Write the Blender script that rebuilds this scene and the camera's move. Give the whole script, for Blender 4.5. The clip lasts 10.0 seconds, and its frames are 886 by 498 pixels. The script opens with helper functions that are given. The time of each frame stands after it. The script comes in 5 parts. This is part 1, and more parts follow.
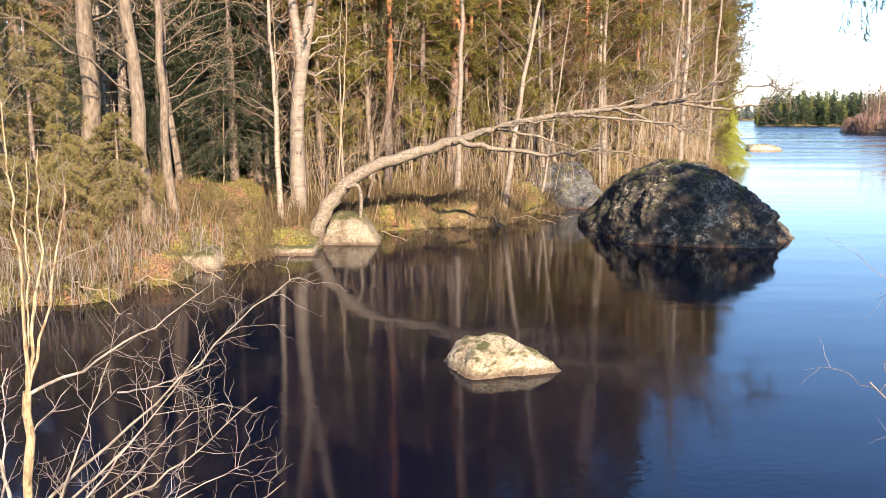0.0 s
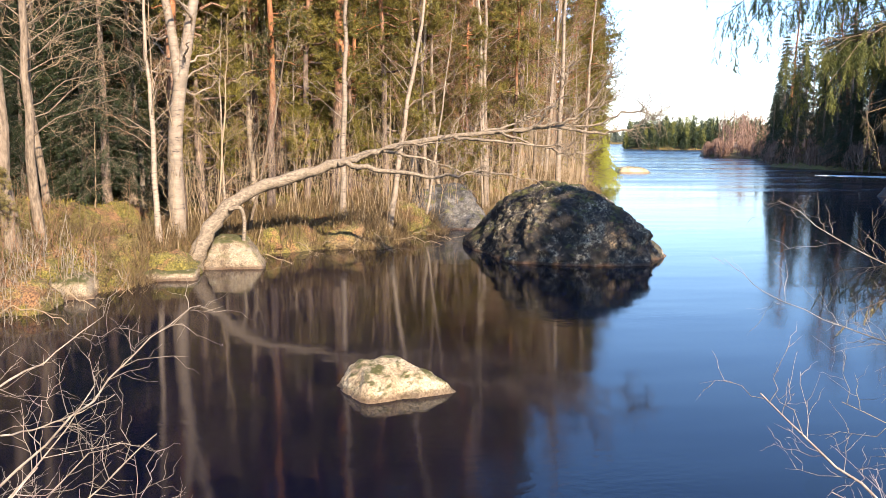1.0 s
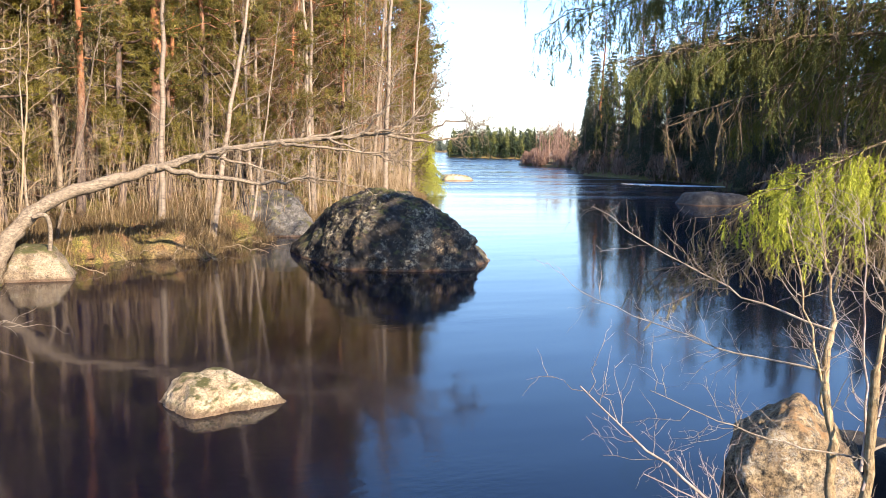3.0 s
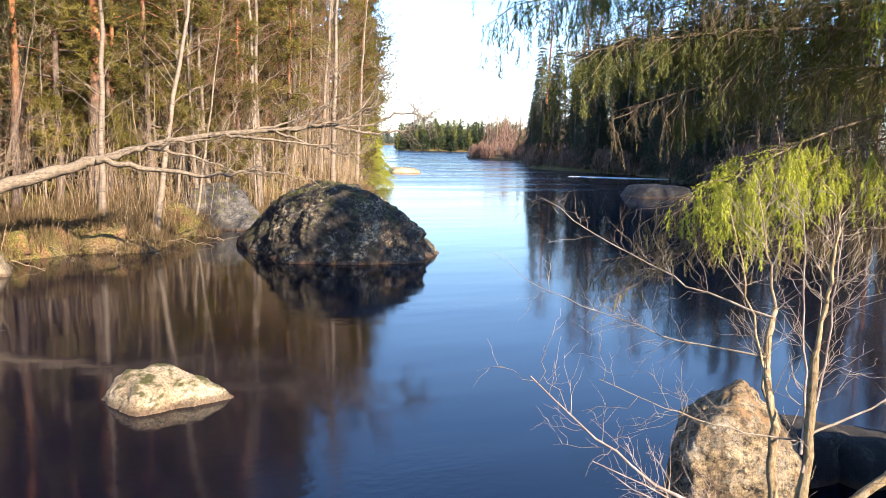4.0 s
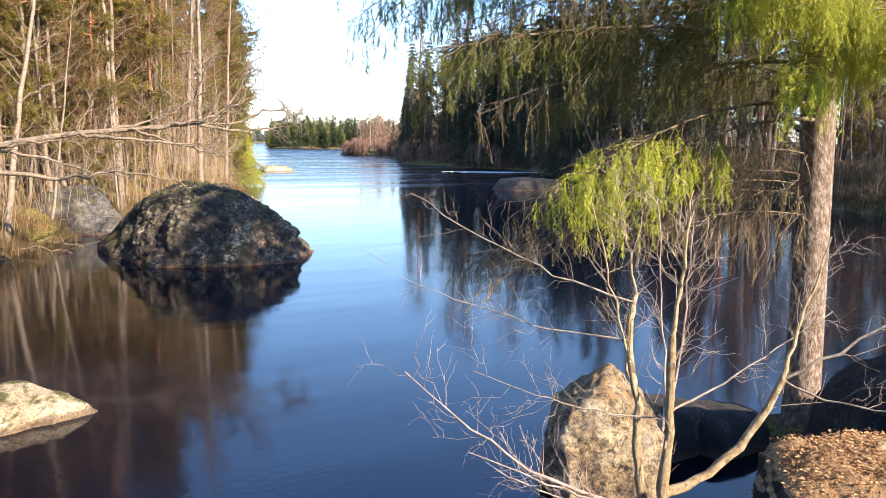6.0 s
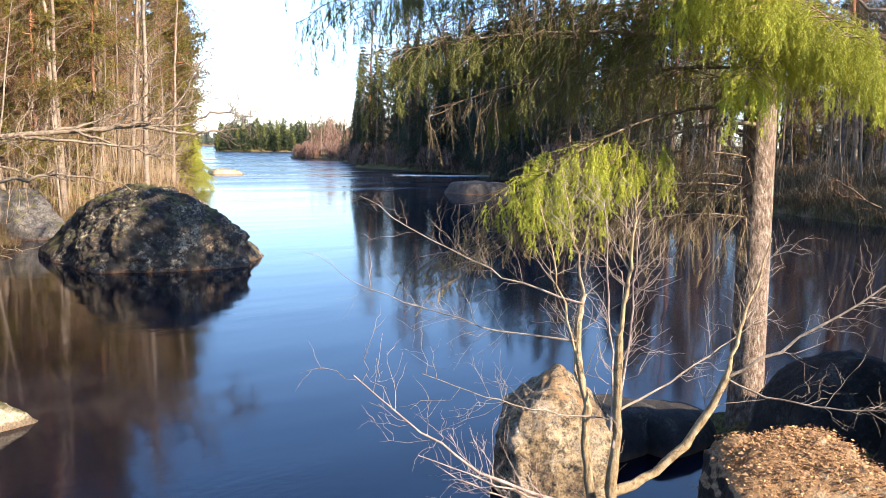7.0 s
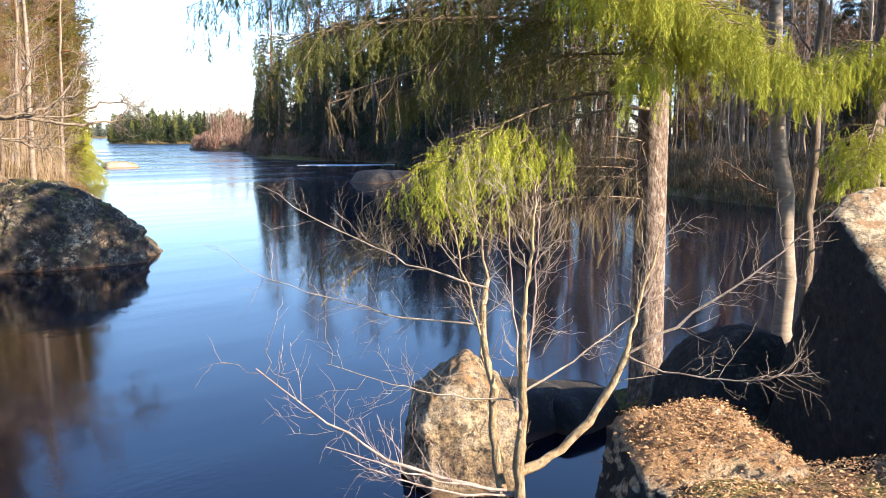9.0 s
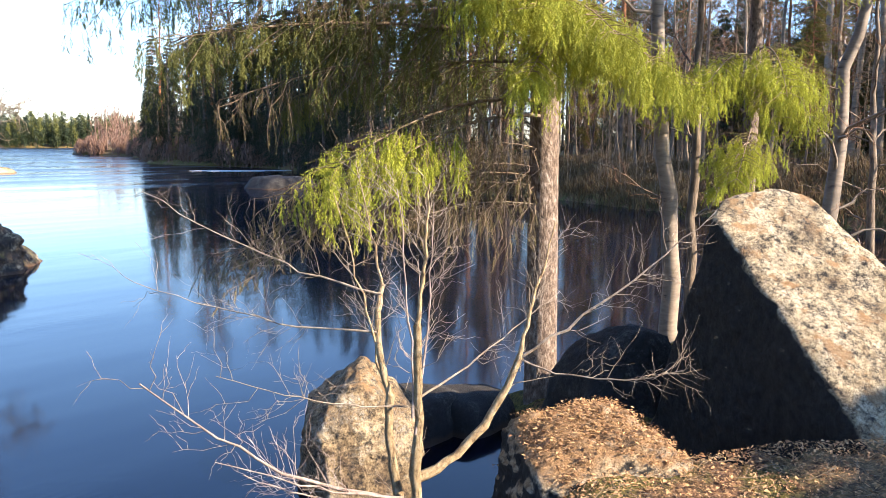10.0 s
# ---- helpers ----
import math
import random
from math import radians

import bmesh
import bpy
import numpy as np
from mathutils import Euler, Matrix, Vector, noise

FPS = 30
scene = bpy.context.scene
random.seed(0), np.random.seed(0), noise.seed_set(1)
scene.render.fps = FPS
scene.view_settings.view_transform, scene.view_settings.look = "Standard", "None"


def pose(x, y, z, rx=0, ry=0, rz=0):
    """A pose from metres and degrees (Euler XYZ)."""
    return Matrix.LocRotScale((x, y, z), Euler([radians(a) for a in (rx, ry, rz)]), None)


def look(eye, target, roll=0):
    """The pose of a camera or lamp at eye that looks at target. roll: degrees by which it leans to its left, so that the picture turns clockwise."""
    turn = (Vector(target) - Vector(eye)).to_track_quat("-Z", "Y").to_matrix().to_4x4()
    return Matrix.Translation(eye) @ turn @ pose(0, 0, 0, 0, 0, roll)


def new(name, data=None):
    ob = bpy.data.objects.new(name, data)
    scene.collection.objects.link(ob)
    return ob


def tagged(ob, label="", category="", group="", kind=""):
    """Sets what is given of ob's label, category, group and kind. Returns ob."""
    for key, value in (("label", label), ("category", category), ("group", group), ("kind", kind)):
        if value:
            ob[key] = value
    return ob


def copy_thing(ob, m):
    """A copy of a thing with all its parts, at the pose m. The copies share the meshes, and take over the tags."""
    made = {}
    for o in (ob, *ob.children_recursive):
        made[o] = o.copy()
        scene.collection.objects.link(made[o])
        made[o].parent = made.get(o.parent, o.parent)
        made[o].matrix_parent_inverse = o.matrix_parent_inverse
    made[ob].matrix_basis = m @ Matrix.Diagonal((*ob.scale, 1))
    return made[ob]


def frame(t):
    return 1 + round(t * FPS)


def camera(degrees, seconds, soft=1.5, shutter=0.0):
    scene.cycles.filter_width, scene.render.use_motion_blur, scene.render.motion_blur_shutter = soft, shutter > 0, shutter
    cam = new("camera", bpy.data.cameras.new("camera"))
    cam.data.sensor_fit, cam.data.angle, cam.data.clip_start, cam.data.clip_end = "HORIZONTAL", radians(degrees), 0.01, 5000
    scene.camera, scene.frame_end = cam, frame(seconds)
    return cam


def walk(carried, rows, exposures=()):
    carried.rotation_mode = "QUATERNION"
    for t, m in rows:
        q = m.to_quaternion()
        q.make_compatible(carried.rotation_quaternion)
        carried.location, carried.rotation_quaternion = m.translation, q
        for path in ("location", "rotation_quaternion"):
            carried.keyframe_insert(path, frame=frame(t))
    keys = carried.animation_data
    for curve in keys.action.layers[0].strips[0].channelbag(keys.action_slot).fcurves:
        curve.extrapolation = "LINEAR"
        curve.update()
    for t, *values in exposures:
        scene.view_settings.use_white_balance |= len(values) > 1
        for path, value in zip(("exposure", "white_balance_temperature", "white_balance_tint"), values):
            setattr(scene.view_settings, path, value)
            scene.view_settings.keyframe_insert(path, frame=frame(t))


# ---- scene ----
cam = camera(58.0, 10.0, soft=0.85)
PATH = [
    (0, (0.14, 0.019, 3.096), (0.151, 1.992, 2.768), 0.1),
    (0.5, (0.069, 0.045, 3.095), (0.187, 2.02, 2.801), 0.6),
    (1, (0.003, 0.053, 3.106), (0.309, 2.011, 2.832), 0.6),
    (1.5, (-0.046, 0.04, 3.111), (0.393, 1.975, 2.863), 0.2),
    (2, (-0.068, 0.012, 3.109), (0.446, 1.931, 2.877), 0.7),
    (2.5, (-0.056, 0.014, 3.101), (0.57, 1.898, 2.867), 1.4),
    (3, (-0.034, 0.026, 3.102), (0.686, 1.875, 2.853), 1.5),
    (4.5, (-0.035, 0.048, 3.089), (0.856, 1.819, 2.823), 1.4),
    (5, (-0.018, 0.051, 3.09), (0.939, 1.786, 2.821), 0.9),
    (5.5, (-0.002, 0.045, 3.093), (1.037, 1.733, 2.826), 0.7),
    (7, (0.032, 0.043, 3.083), (1.234, 1.62, 2.828), 1.0),
    (7.5, (0.04, 0.039, 3.09), (1.288, 1.582, 2.847), 0.6),
    (8, (0.052, 0.046, 3.078), (1.33, 1.564, 2.829), 0.3),
    (8.5, (0.057, 0.048, 3.069), (1.371, 1.532, 2.799), 0.4),
    (9, (0.073, 0.048, 3.066), (1.448, 1.473, 2.786), 0.3),
    (9.5, (0.098, 0.044, 3.064), (1.565, 1.375, 2.792), 0.2),
    (10, (0.112, 0.042, 3.066), (1.659, 1.283, 2.802), 0.6),
]
walk(cam, [(t, look(eye, target, roll)) for t, eye, target, roll in PATH], [(0, 1.85, 5900, 19), (5, 1.88, 5900, 19), (10, 1.97, 5900, 19)])

# ---- light ----
SUN_BEARING, SUN_HEIGHT = radians(162), radians(31)
world = bpy.data.worlds.new("sky")
scene.world = world
world.use_nodes = True
sky = world.node_tree.nodes.new("ShaderNodeTexSky")
sky.sky_type, sky.sun_disc = "NISHITA", False
sky.sun_elevation, sky.sun_rotation = SUN_HEIGHT, SUN_BEARING
sky.air_density, sky.dust_density, sky.ozone_density = 1.3, 0.3, 6.0
back = world.node_tree.nodes["Background"]
back.inputs["Strength"].default_value = 0.106
world.node_tree.links.new(sky.outputs["Color"], back.inputs["Color"])
sun = new("sun", bpy.data.lights.new("sun", "SUN"))
sun.data.energy, sun.data.angle, sun.data.color = 5.0, radians(0.5), (1.0, 0.82, 0.56)
to_sun = Vector((math.sin(SUN_BEARING) * math.cos(SUN_HEIGHT), math.cos(SUN_BEARING) * math.cos(SUN_HEIGHT), math.sin(SUN_HEIGHT)))
sun.matrix_world = look(to_sun * 60, (0, 0, 0))


# ---- materials ----
def shader(name):
    m = bpy.data.materials.new(name)
    m.use_nodes = True
    return m, m.node_tree, m.node_tree.nodes["Principled BSDF"]


def node(nt, kind, **values):
    n = nt.nodes.new(kind)
    for key, v in values.items():
        n.inputs[key.replace("_", " ")].default_value = v
    return n


def coords(nt, world_space=False, stretch=(1, 1, 1)):
    if world_space:
        src = nt.nodes.new("ShaderNodeNewGeometry").outputs["Position"]
    else:
        src = nt.nodes.new("ShaderNodeTexCoord").outputs["Object"]
    mp = nt.nodes.new("ShaderNodeMapping")
    mp.inputs["Scale"].default_value = stretch
    nt.links.new(src, mp.inputs["Vector"])
    return mp.outputs["Vector"]


def noisy(nt, vec, scale, detail=5.0, rough=0.6):
    n = node(nt, "ShaderNodeTexNoise", Scale=scale, Detail=detail, Roughness=rough)
    nt.links.new(vec, n.inputs["Vector"])
    return n.outputs["Fac"]


def ramp(nt, fac, stops):
    r = nt.nodes.new("ShaderNodeValToRGB")
    els = r.color_ramp.elements
    while len(els) < len(stops):
        els.new(0.5)
    for e, (p, c) in zip(els, stops):
        e.position, e.color = p, (*c, 1) if len(c) == 3 else c
    nt.links.new(fac, r.inputs["Fac"])
    return r.outputs["Color"]


def blend(nt, fac, a, b, mode="MIX"):
    m = nt.nodes.new("ShaderNodeMix")
    m.data_type, m.blend_type = "RGBA", mode
    for sock, v in ((m.inputs[0], fac), (m.inputs[6], a), (m.inputs[7], b)):
        if isinstance(v, (int, float)):
            sock.default_value = v
        elif isinstance(v, tuple):
            sock.default_value = (*v, 1)
        else:
            nt.links.new(v, sock)
    return m.outputs[2]


def band(nt, value, low, high):
    r = nt.nodes.new("ShaderNodeMapRange")
    r.inputs["From Min"].default_value, r.inputs["From Max"].default_value = low, high
    nt.links.new(value, r.inputs["Value"])
    return r.outputs["Result"]


def relief(nt, bsdf, height, strength, distance=0.02):
    b = node(nt, "ShaderNodeBump", Strength=strength, Distance=distance)
    nt.links.new(height, b.inputs["Height"])
    nt.links.new(b.outputs["Normal"], bsdf.inputs["Normal"])


def varied(nt, colour, amount):
    """Shifts the value of a colour from object to object."""
    info = nt.nodes.new("ShaderNodeObjectInfo")
    hs = nt.nodes.new("ShaderNodeHueSaturation")
    nt.links.new(band(nt, info.outputs["Random"], 0, 1), hs.inputs["Value"])
    r = nt.nodes.new("ShaderNodeMapRange")
    r.inputs["To Min"].default_value, r.inputs["To Max"].default_value = 1 - amount, 1 + amount
    nt.links.new(info.outputs["Random"], r.inputs["Value"])
    nt.links.new(r.outputs["Result"], hs.inputs["Value"])
    nt.links.new(colour, hs.inputs["Color"])
    return hs.outputs["Color"]


def bark(name, dark, mid, pale, scale=9.0, stretch=(1, 1, 0.25), rough=0.85, bump=0.6):
    m, nt, b = shader(name)
    v = coords(nt, stretch=stretch)
    big = noisy(nt, coords(nt), 1.3, 3)
    fine = noisy(nt, v, scale * 2.2, 6, 0.7)
    c = ramp(nt, fine, [(0.32, dark), (0.5, mid), (0.7, pale)])
    c = blend(nt, band(nt, big, 0.45, 0.7), c, blend(nt, 0.5, c, mid))
    nt.links.new(varied(nt, c, 0.18), b.inputs["Base Color"])
    b.inputs["Roughness"].default_value = rough
    relief(nt, b, fine, bump, 0.04)
    return m


def birch_bark():
    m, nt, b = shader("birch_bark")
    v = coords(nt, stretch=(1.2, 1.2, 4))
    marks = noisy(nt, v, 3.2, 5, 0.65)
    patch = noisy(nt, coords(nt), 2.2, 4)
    c = ramp(nt, marks, [(0.31, (0.0384, 0.0307, 0.0256)), (0.4, (0.17, 0.13, 0.09)), (0.7, (0.275, 0.22, 0.155))])
    c = blend(nt, band(nt, patch, 0.55, 0.72), c, (0.128, 0.1024, 0.0704))
    nt.links.new(varied(nt, c, 0.15), b.inputs["Base Color"])
    b.inputs["Roughness"].default_value = 0.7
    relief(nt, b, marks, 0.35, 0.01)
    return m


def pine_bark():
    m, nt, b = shader("pine_bark")
    v = coords(nt, stretch=(1, 1, 0.3))
    plates = noisy(nt, v, 16, 6, 0.7)
    low = ramp(nt, plates, [(0.35, (0.032, 0.0224, 0.0179)), (0.52, (0.128, 0.0896, 0.064)), (0.7, (0.2176, 0.1664, 0.128))])
    high = ramp(nt, plates, [(0.3, (0.0896, 0.0288, 0.0102)), (0.5, (0.2432, 0.096, 0.032)), (0.72, (0.3328, 0.1728, 0.0768))])
    sep = nt.nodes.new("ShaderNodeSeparateXYZ")
    nt.links.new(nt.nodes.new("ShaderNodeTexCoord").outputs["Object"], sep.inputs["Vector"])
    add = nt.nodes.new("ShaderNodeMath")
    add.operation = "MULTIPLY_ADD"
    nt.links.new(noisy(nt, coords(nt), 1.1, 3), add.inputs[0])
    add.inputs[1].default_value = 2.5
    nt.links.new(sep.outputs["Z"], add.inputs[2])
    c = blend(nt, band(nt, add.outputs["Value"], 4.2, 6.2), low, high)
    nt.links.new(varied(nt, c, 0.15), b.inputs["Base Color"])
    b.inputs["Roughness"].default_value = 0.85
    relief(nt, b, plates, 0.7, 0.02)
    return m


def foliage(name, a, b_, glow=0.35, rough=0.55, patchy=0.75):
    m, nt, b = shader(name)
    rnd = nt.nodes.new("ShaderNodeNewGeometry").outputs["Random Per Island"]
    big = noisy(nt, coords(nt), 1.1, 3)
    c = blend(nt, rnd, a, b_)
    c = blend(nt, band(nt, big, 0.35, 0.7), c, blend(nt, patchy, c, tuple(x * 0.4 for x in a)))
    c = varied(nt, c, 0.15)
    nt.links.new(c, b.inputs["Base Color"])
    b.inputs["Roughness"].default_value = rough
    t = nt.nodes.new("ShaderNodeBsdfTranslucent")
    nt.links.new(c, t.inputs["Color"])
    mix = nt.nodes.new("ShaderNodeMixShader")
    mix.inputs[0].default_value = glow
    nt.links.new(b.outputs[0], mix.inputs[1])
    nt.links.new(t.outputs[0], mix.inputs[2])
    nt.links.new(mix.outputs[0], nt.nodes["Material Output"].inputs["Surface"])
    return m


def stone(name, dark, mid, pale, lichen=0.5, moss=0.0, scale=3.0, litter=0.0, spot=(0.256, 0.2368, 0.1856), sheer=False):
    """Granite with crusts of black and pale lichen, and moss or litter on what faces up. sheer: steep faces blackened,
    shade put into the colour.
    """
    m, nt, b = shader(name)
    v = coords(nt)
    grain = noisy(nt, v, scale * 14, 8, 0.75)
    patch = noisy(nt, v, scale, 6, 0.65)
    c = ramp(nt, patch, [(0.36, dark), (0.5, mid), (0.62, pale)])
    c = blend(nt, 0.75, c, ramp(nt, grain, [(0.41, (0.2, 0.17, 0.14)), (0.5, (0.75, 0.72, 0.68)), (0.58, (1, 1, 0.97))]), "MULTIPLY")
    crust = noisy(nt, v, scale * 4.6, 12, 0.78)
    c = blend(nt, band(nt, crust, 0.58 - 0.25 * lichen, 0.7 - 0.22 * lichen), c, (0.016, 0.0134, 0.0109))
    spots = nt.nodes.new("ShaderNodeMath")
    spots.operation = "MULTIPLY"
    nt.links.new(band(nt, noisy(nt, v, scale * 9, 9, 0.8), 0.47, 0.58), spots.inputs[0])
    nt.links.new(band(nt, noisy(nt, v, scale * 1.3, 6, 0.7), 0.5, 0.62), spots.inputs[1])
    c = blend(nt, spots.outputs["Value"], c, spot)
    # blackens steep faces: the shade of a sheer side painted into the colour
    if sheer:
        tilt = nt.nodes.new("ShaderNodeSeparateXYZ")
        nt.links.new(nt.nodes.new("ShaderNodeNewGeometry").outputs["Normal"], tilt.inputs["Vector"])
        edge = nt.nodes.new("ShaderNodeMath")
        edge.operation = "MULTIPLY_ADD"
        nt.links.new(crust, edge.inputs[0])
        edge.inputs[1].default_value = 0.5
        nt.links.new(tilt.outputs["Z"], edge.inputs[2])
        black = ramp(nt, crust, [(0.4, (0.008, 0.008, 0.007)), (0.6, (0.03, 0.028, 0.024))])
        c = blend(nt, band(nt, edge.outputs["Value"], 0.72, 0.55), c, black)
    if moss or litter:
        sep = nt.nodes.new("ShaderNodeSeparateXYZ")
        nt.links.new(nt.nodes.new("ShaderNodeNewGeometry").outputs["Normal"], sep.inputs["Vector"])
        mult = nt.nodes.new("ShaderNodeMath")
        mult.operation = "MULTIPLY"
        nt.links.new(band(nt, sep.outputs["Z"], 0.45, 0.85), mult.inputs[0])
        nt.links.new(band(nt, noisy(nt, v, scale * 1.7, 6, 0.6), 0.62 - 0.3 * max(moss, litter), 0.7 - 0.25 * max(moss, litter)), mult.inputs[1])
        tone = (0.0832, 0.08, 0.0128) if moss >= litter else (0.42, 0.245, 0.1)
        c = blend(nt, mult.outputs["Value"], c, blend(nt, grain, tuple(0.4 * x for x in tone), tone))
    high = nt.nodes.new("ShaderNodeSeparateXYZ")
    nt.links.new(nt.nodes.new("ShaderNodeNewGeometry").outputs["Position"], high.inputs["Vector"])
    line = nt.nodes.new("ShaderNodeMath")
    line.operation = "MULTIPLY_ADD"
    nt.links.new(patch, line.inputs[0])
    line.inputs[1].default_value = -0.12
    nt.links.new(high.outputs["Z"], line.inputs[2])
    c = blend(nt, band(nt, line.outputs["Value"], 0.02, -0.02), c, blend(nt, 0.7, c, (0.064, 0.032, 0.0128)))
    nt.links.new(c, b.inputs["Base Color"])
    b.inputs["Roughness"].default_value = 0.9
    h = blend(nt, 0.5, grain, crust)
    relief(nt, b, h, 1.0, 0.06)
    return m


def earth():
    m, nt, b = shader("forest_floor")
    v = coords(nt, True)
    big, mid_, fine = noisy(nt, v, 0.35, 4), noisy(nt, v, 1.9, 6, 0.65), noisy(nt, v, 22, 8, 0.75)
    litter = ramp(nt, fine, [(0.36, (0.0256, 0.0141, 0.0064)), (0.5, (0.16, 0.08, 0.032)), (0.62, (0.3, 0.17, 0.072))])
    moss = ramp(nt, fine, [(0.38, (0.0192, 0.0179, 0.0026)), (0.52, (0.128, 0.1056, 0.016)), (0.64, (0.2432, 0.192, 0.0384))])
    straw = ramp(nt, fine, [(0.38, (0.032, 0.0192, 0.009)), (0.6, (0.2304, 0.16, 0.0704))])
    c = blend(nt, band(nt, mid_, 0.41, 0.52), litter, moss)
    c = blend(nt, band(nt, big, 0.55, 0.7), c, straw)
    nt.links.new(c, b.inputs["Base Color"])
    b.inputs["Roughness"].default_value = 0.95
    relief(nt, b, fine, 0.9, 0.05)
    return m


def lake():
    """Dark, peaty water, still by the shore and ruffled by wind out on the open lake."""
    m, nt, b = shader("lake_water")
    b.inputs["Base Color"].default_value = (0.0003, 0.0012, 0.007, 1)
    b.inputs["IOR"].default_value = 1.36
    sep = nt.nodes.new("ShaderNodeSeparateXYZ")
    nt.links.new(nt.nodes.new("ShaderNodeNewGeometry").outputs["Position"], sep.inputs["Vector"])
    open_lake = band(nt, sep.outputs["Y"], 30, 75)
    streaks = band(nt, noisy(nt, coords(nt, True, (0.05, 0.4, 1)), 0.6, 3, 0.55), 0.4, 0.6)
    ruffle = nt.nodes.new("ShaderNodeMath")
    ruffle.operation = "MULTIPLY"
    nt.links.new(open_lake, ruffle.inputs[0])
    nt.links.new(streaks, ruffle.inputs[1])
    rough = nt.nodes.new("ShaderNodeMath")
    rough.operation = "MULTIPLY_ADD"
    nt.links.new(ruffle.outputs[0], rough.inputs[0])
    rough.inputs[1].default_value, rough.inputs[2].default_value = 0.3, 0.075
    nt.links.new(rough.outputs[0], b.inputs["Roughness"])
    swell = noisy(nt, coords(nt, True, (0.5, 1.3, 1)), 0.5, 2, 0.4)
    ripple = noisy(nt, coords(nt, True, (0.8, 1.4, 1)), 7.0, 2, 0.5)
    mask = band(nt, noisy(nt, coords(nt, True, (0.12, 0.3, 1)), 0.7, 3, 0.55), 0.48, 0.7)
    total = nt.nodes.new("ShaderNodeMath")
    nt.links.new(mask, total.inputs[0])
    nt.links.new(open_lake, total.inputs[1])
    mult = nt.nodes.new("ShaderNodeMath")
    mult.operation = "MULTIPLY"
    nt.links.new(ripple, mult.inputs[0])
    nt.links.new(total.outputs[0], mult.inputs[1])
    b1 = node(nt, "ShaderNodeBump", Strength=0.2, Distance=0.06)
    nt.links.new(swell, b1.inputs["Height"])
    b2 = node(nt, "ShaderNodeBump", Strength=0.3, Distance=0.012)
    nt.links.new(mult.outputs["Value"], b2.inputs["Height"])
    nt.links.new(b1.outputs["Normal"], b2.inputs["Normal"])
    nt.links.new(b2.outputs["Normal"], b.inputs["Normal"])
    return m


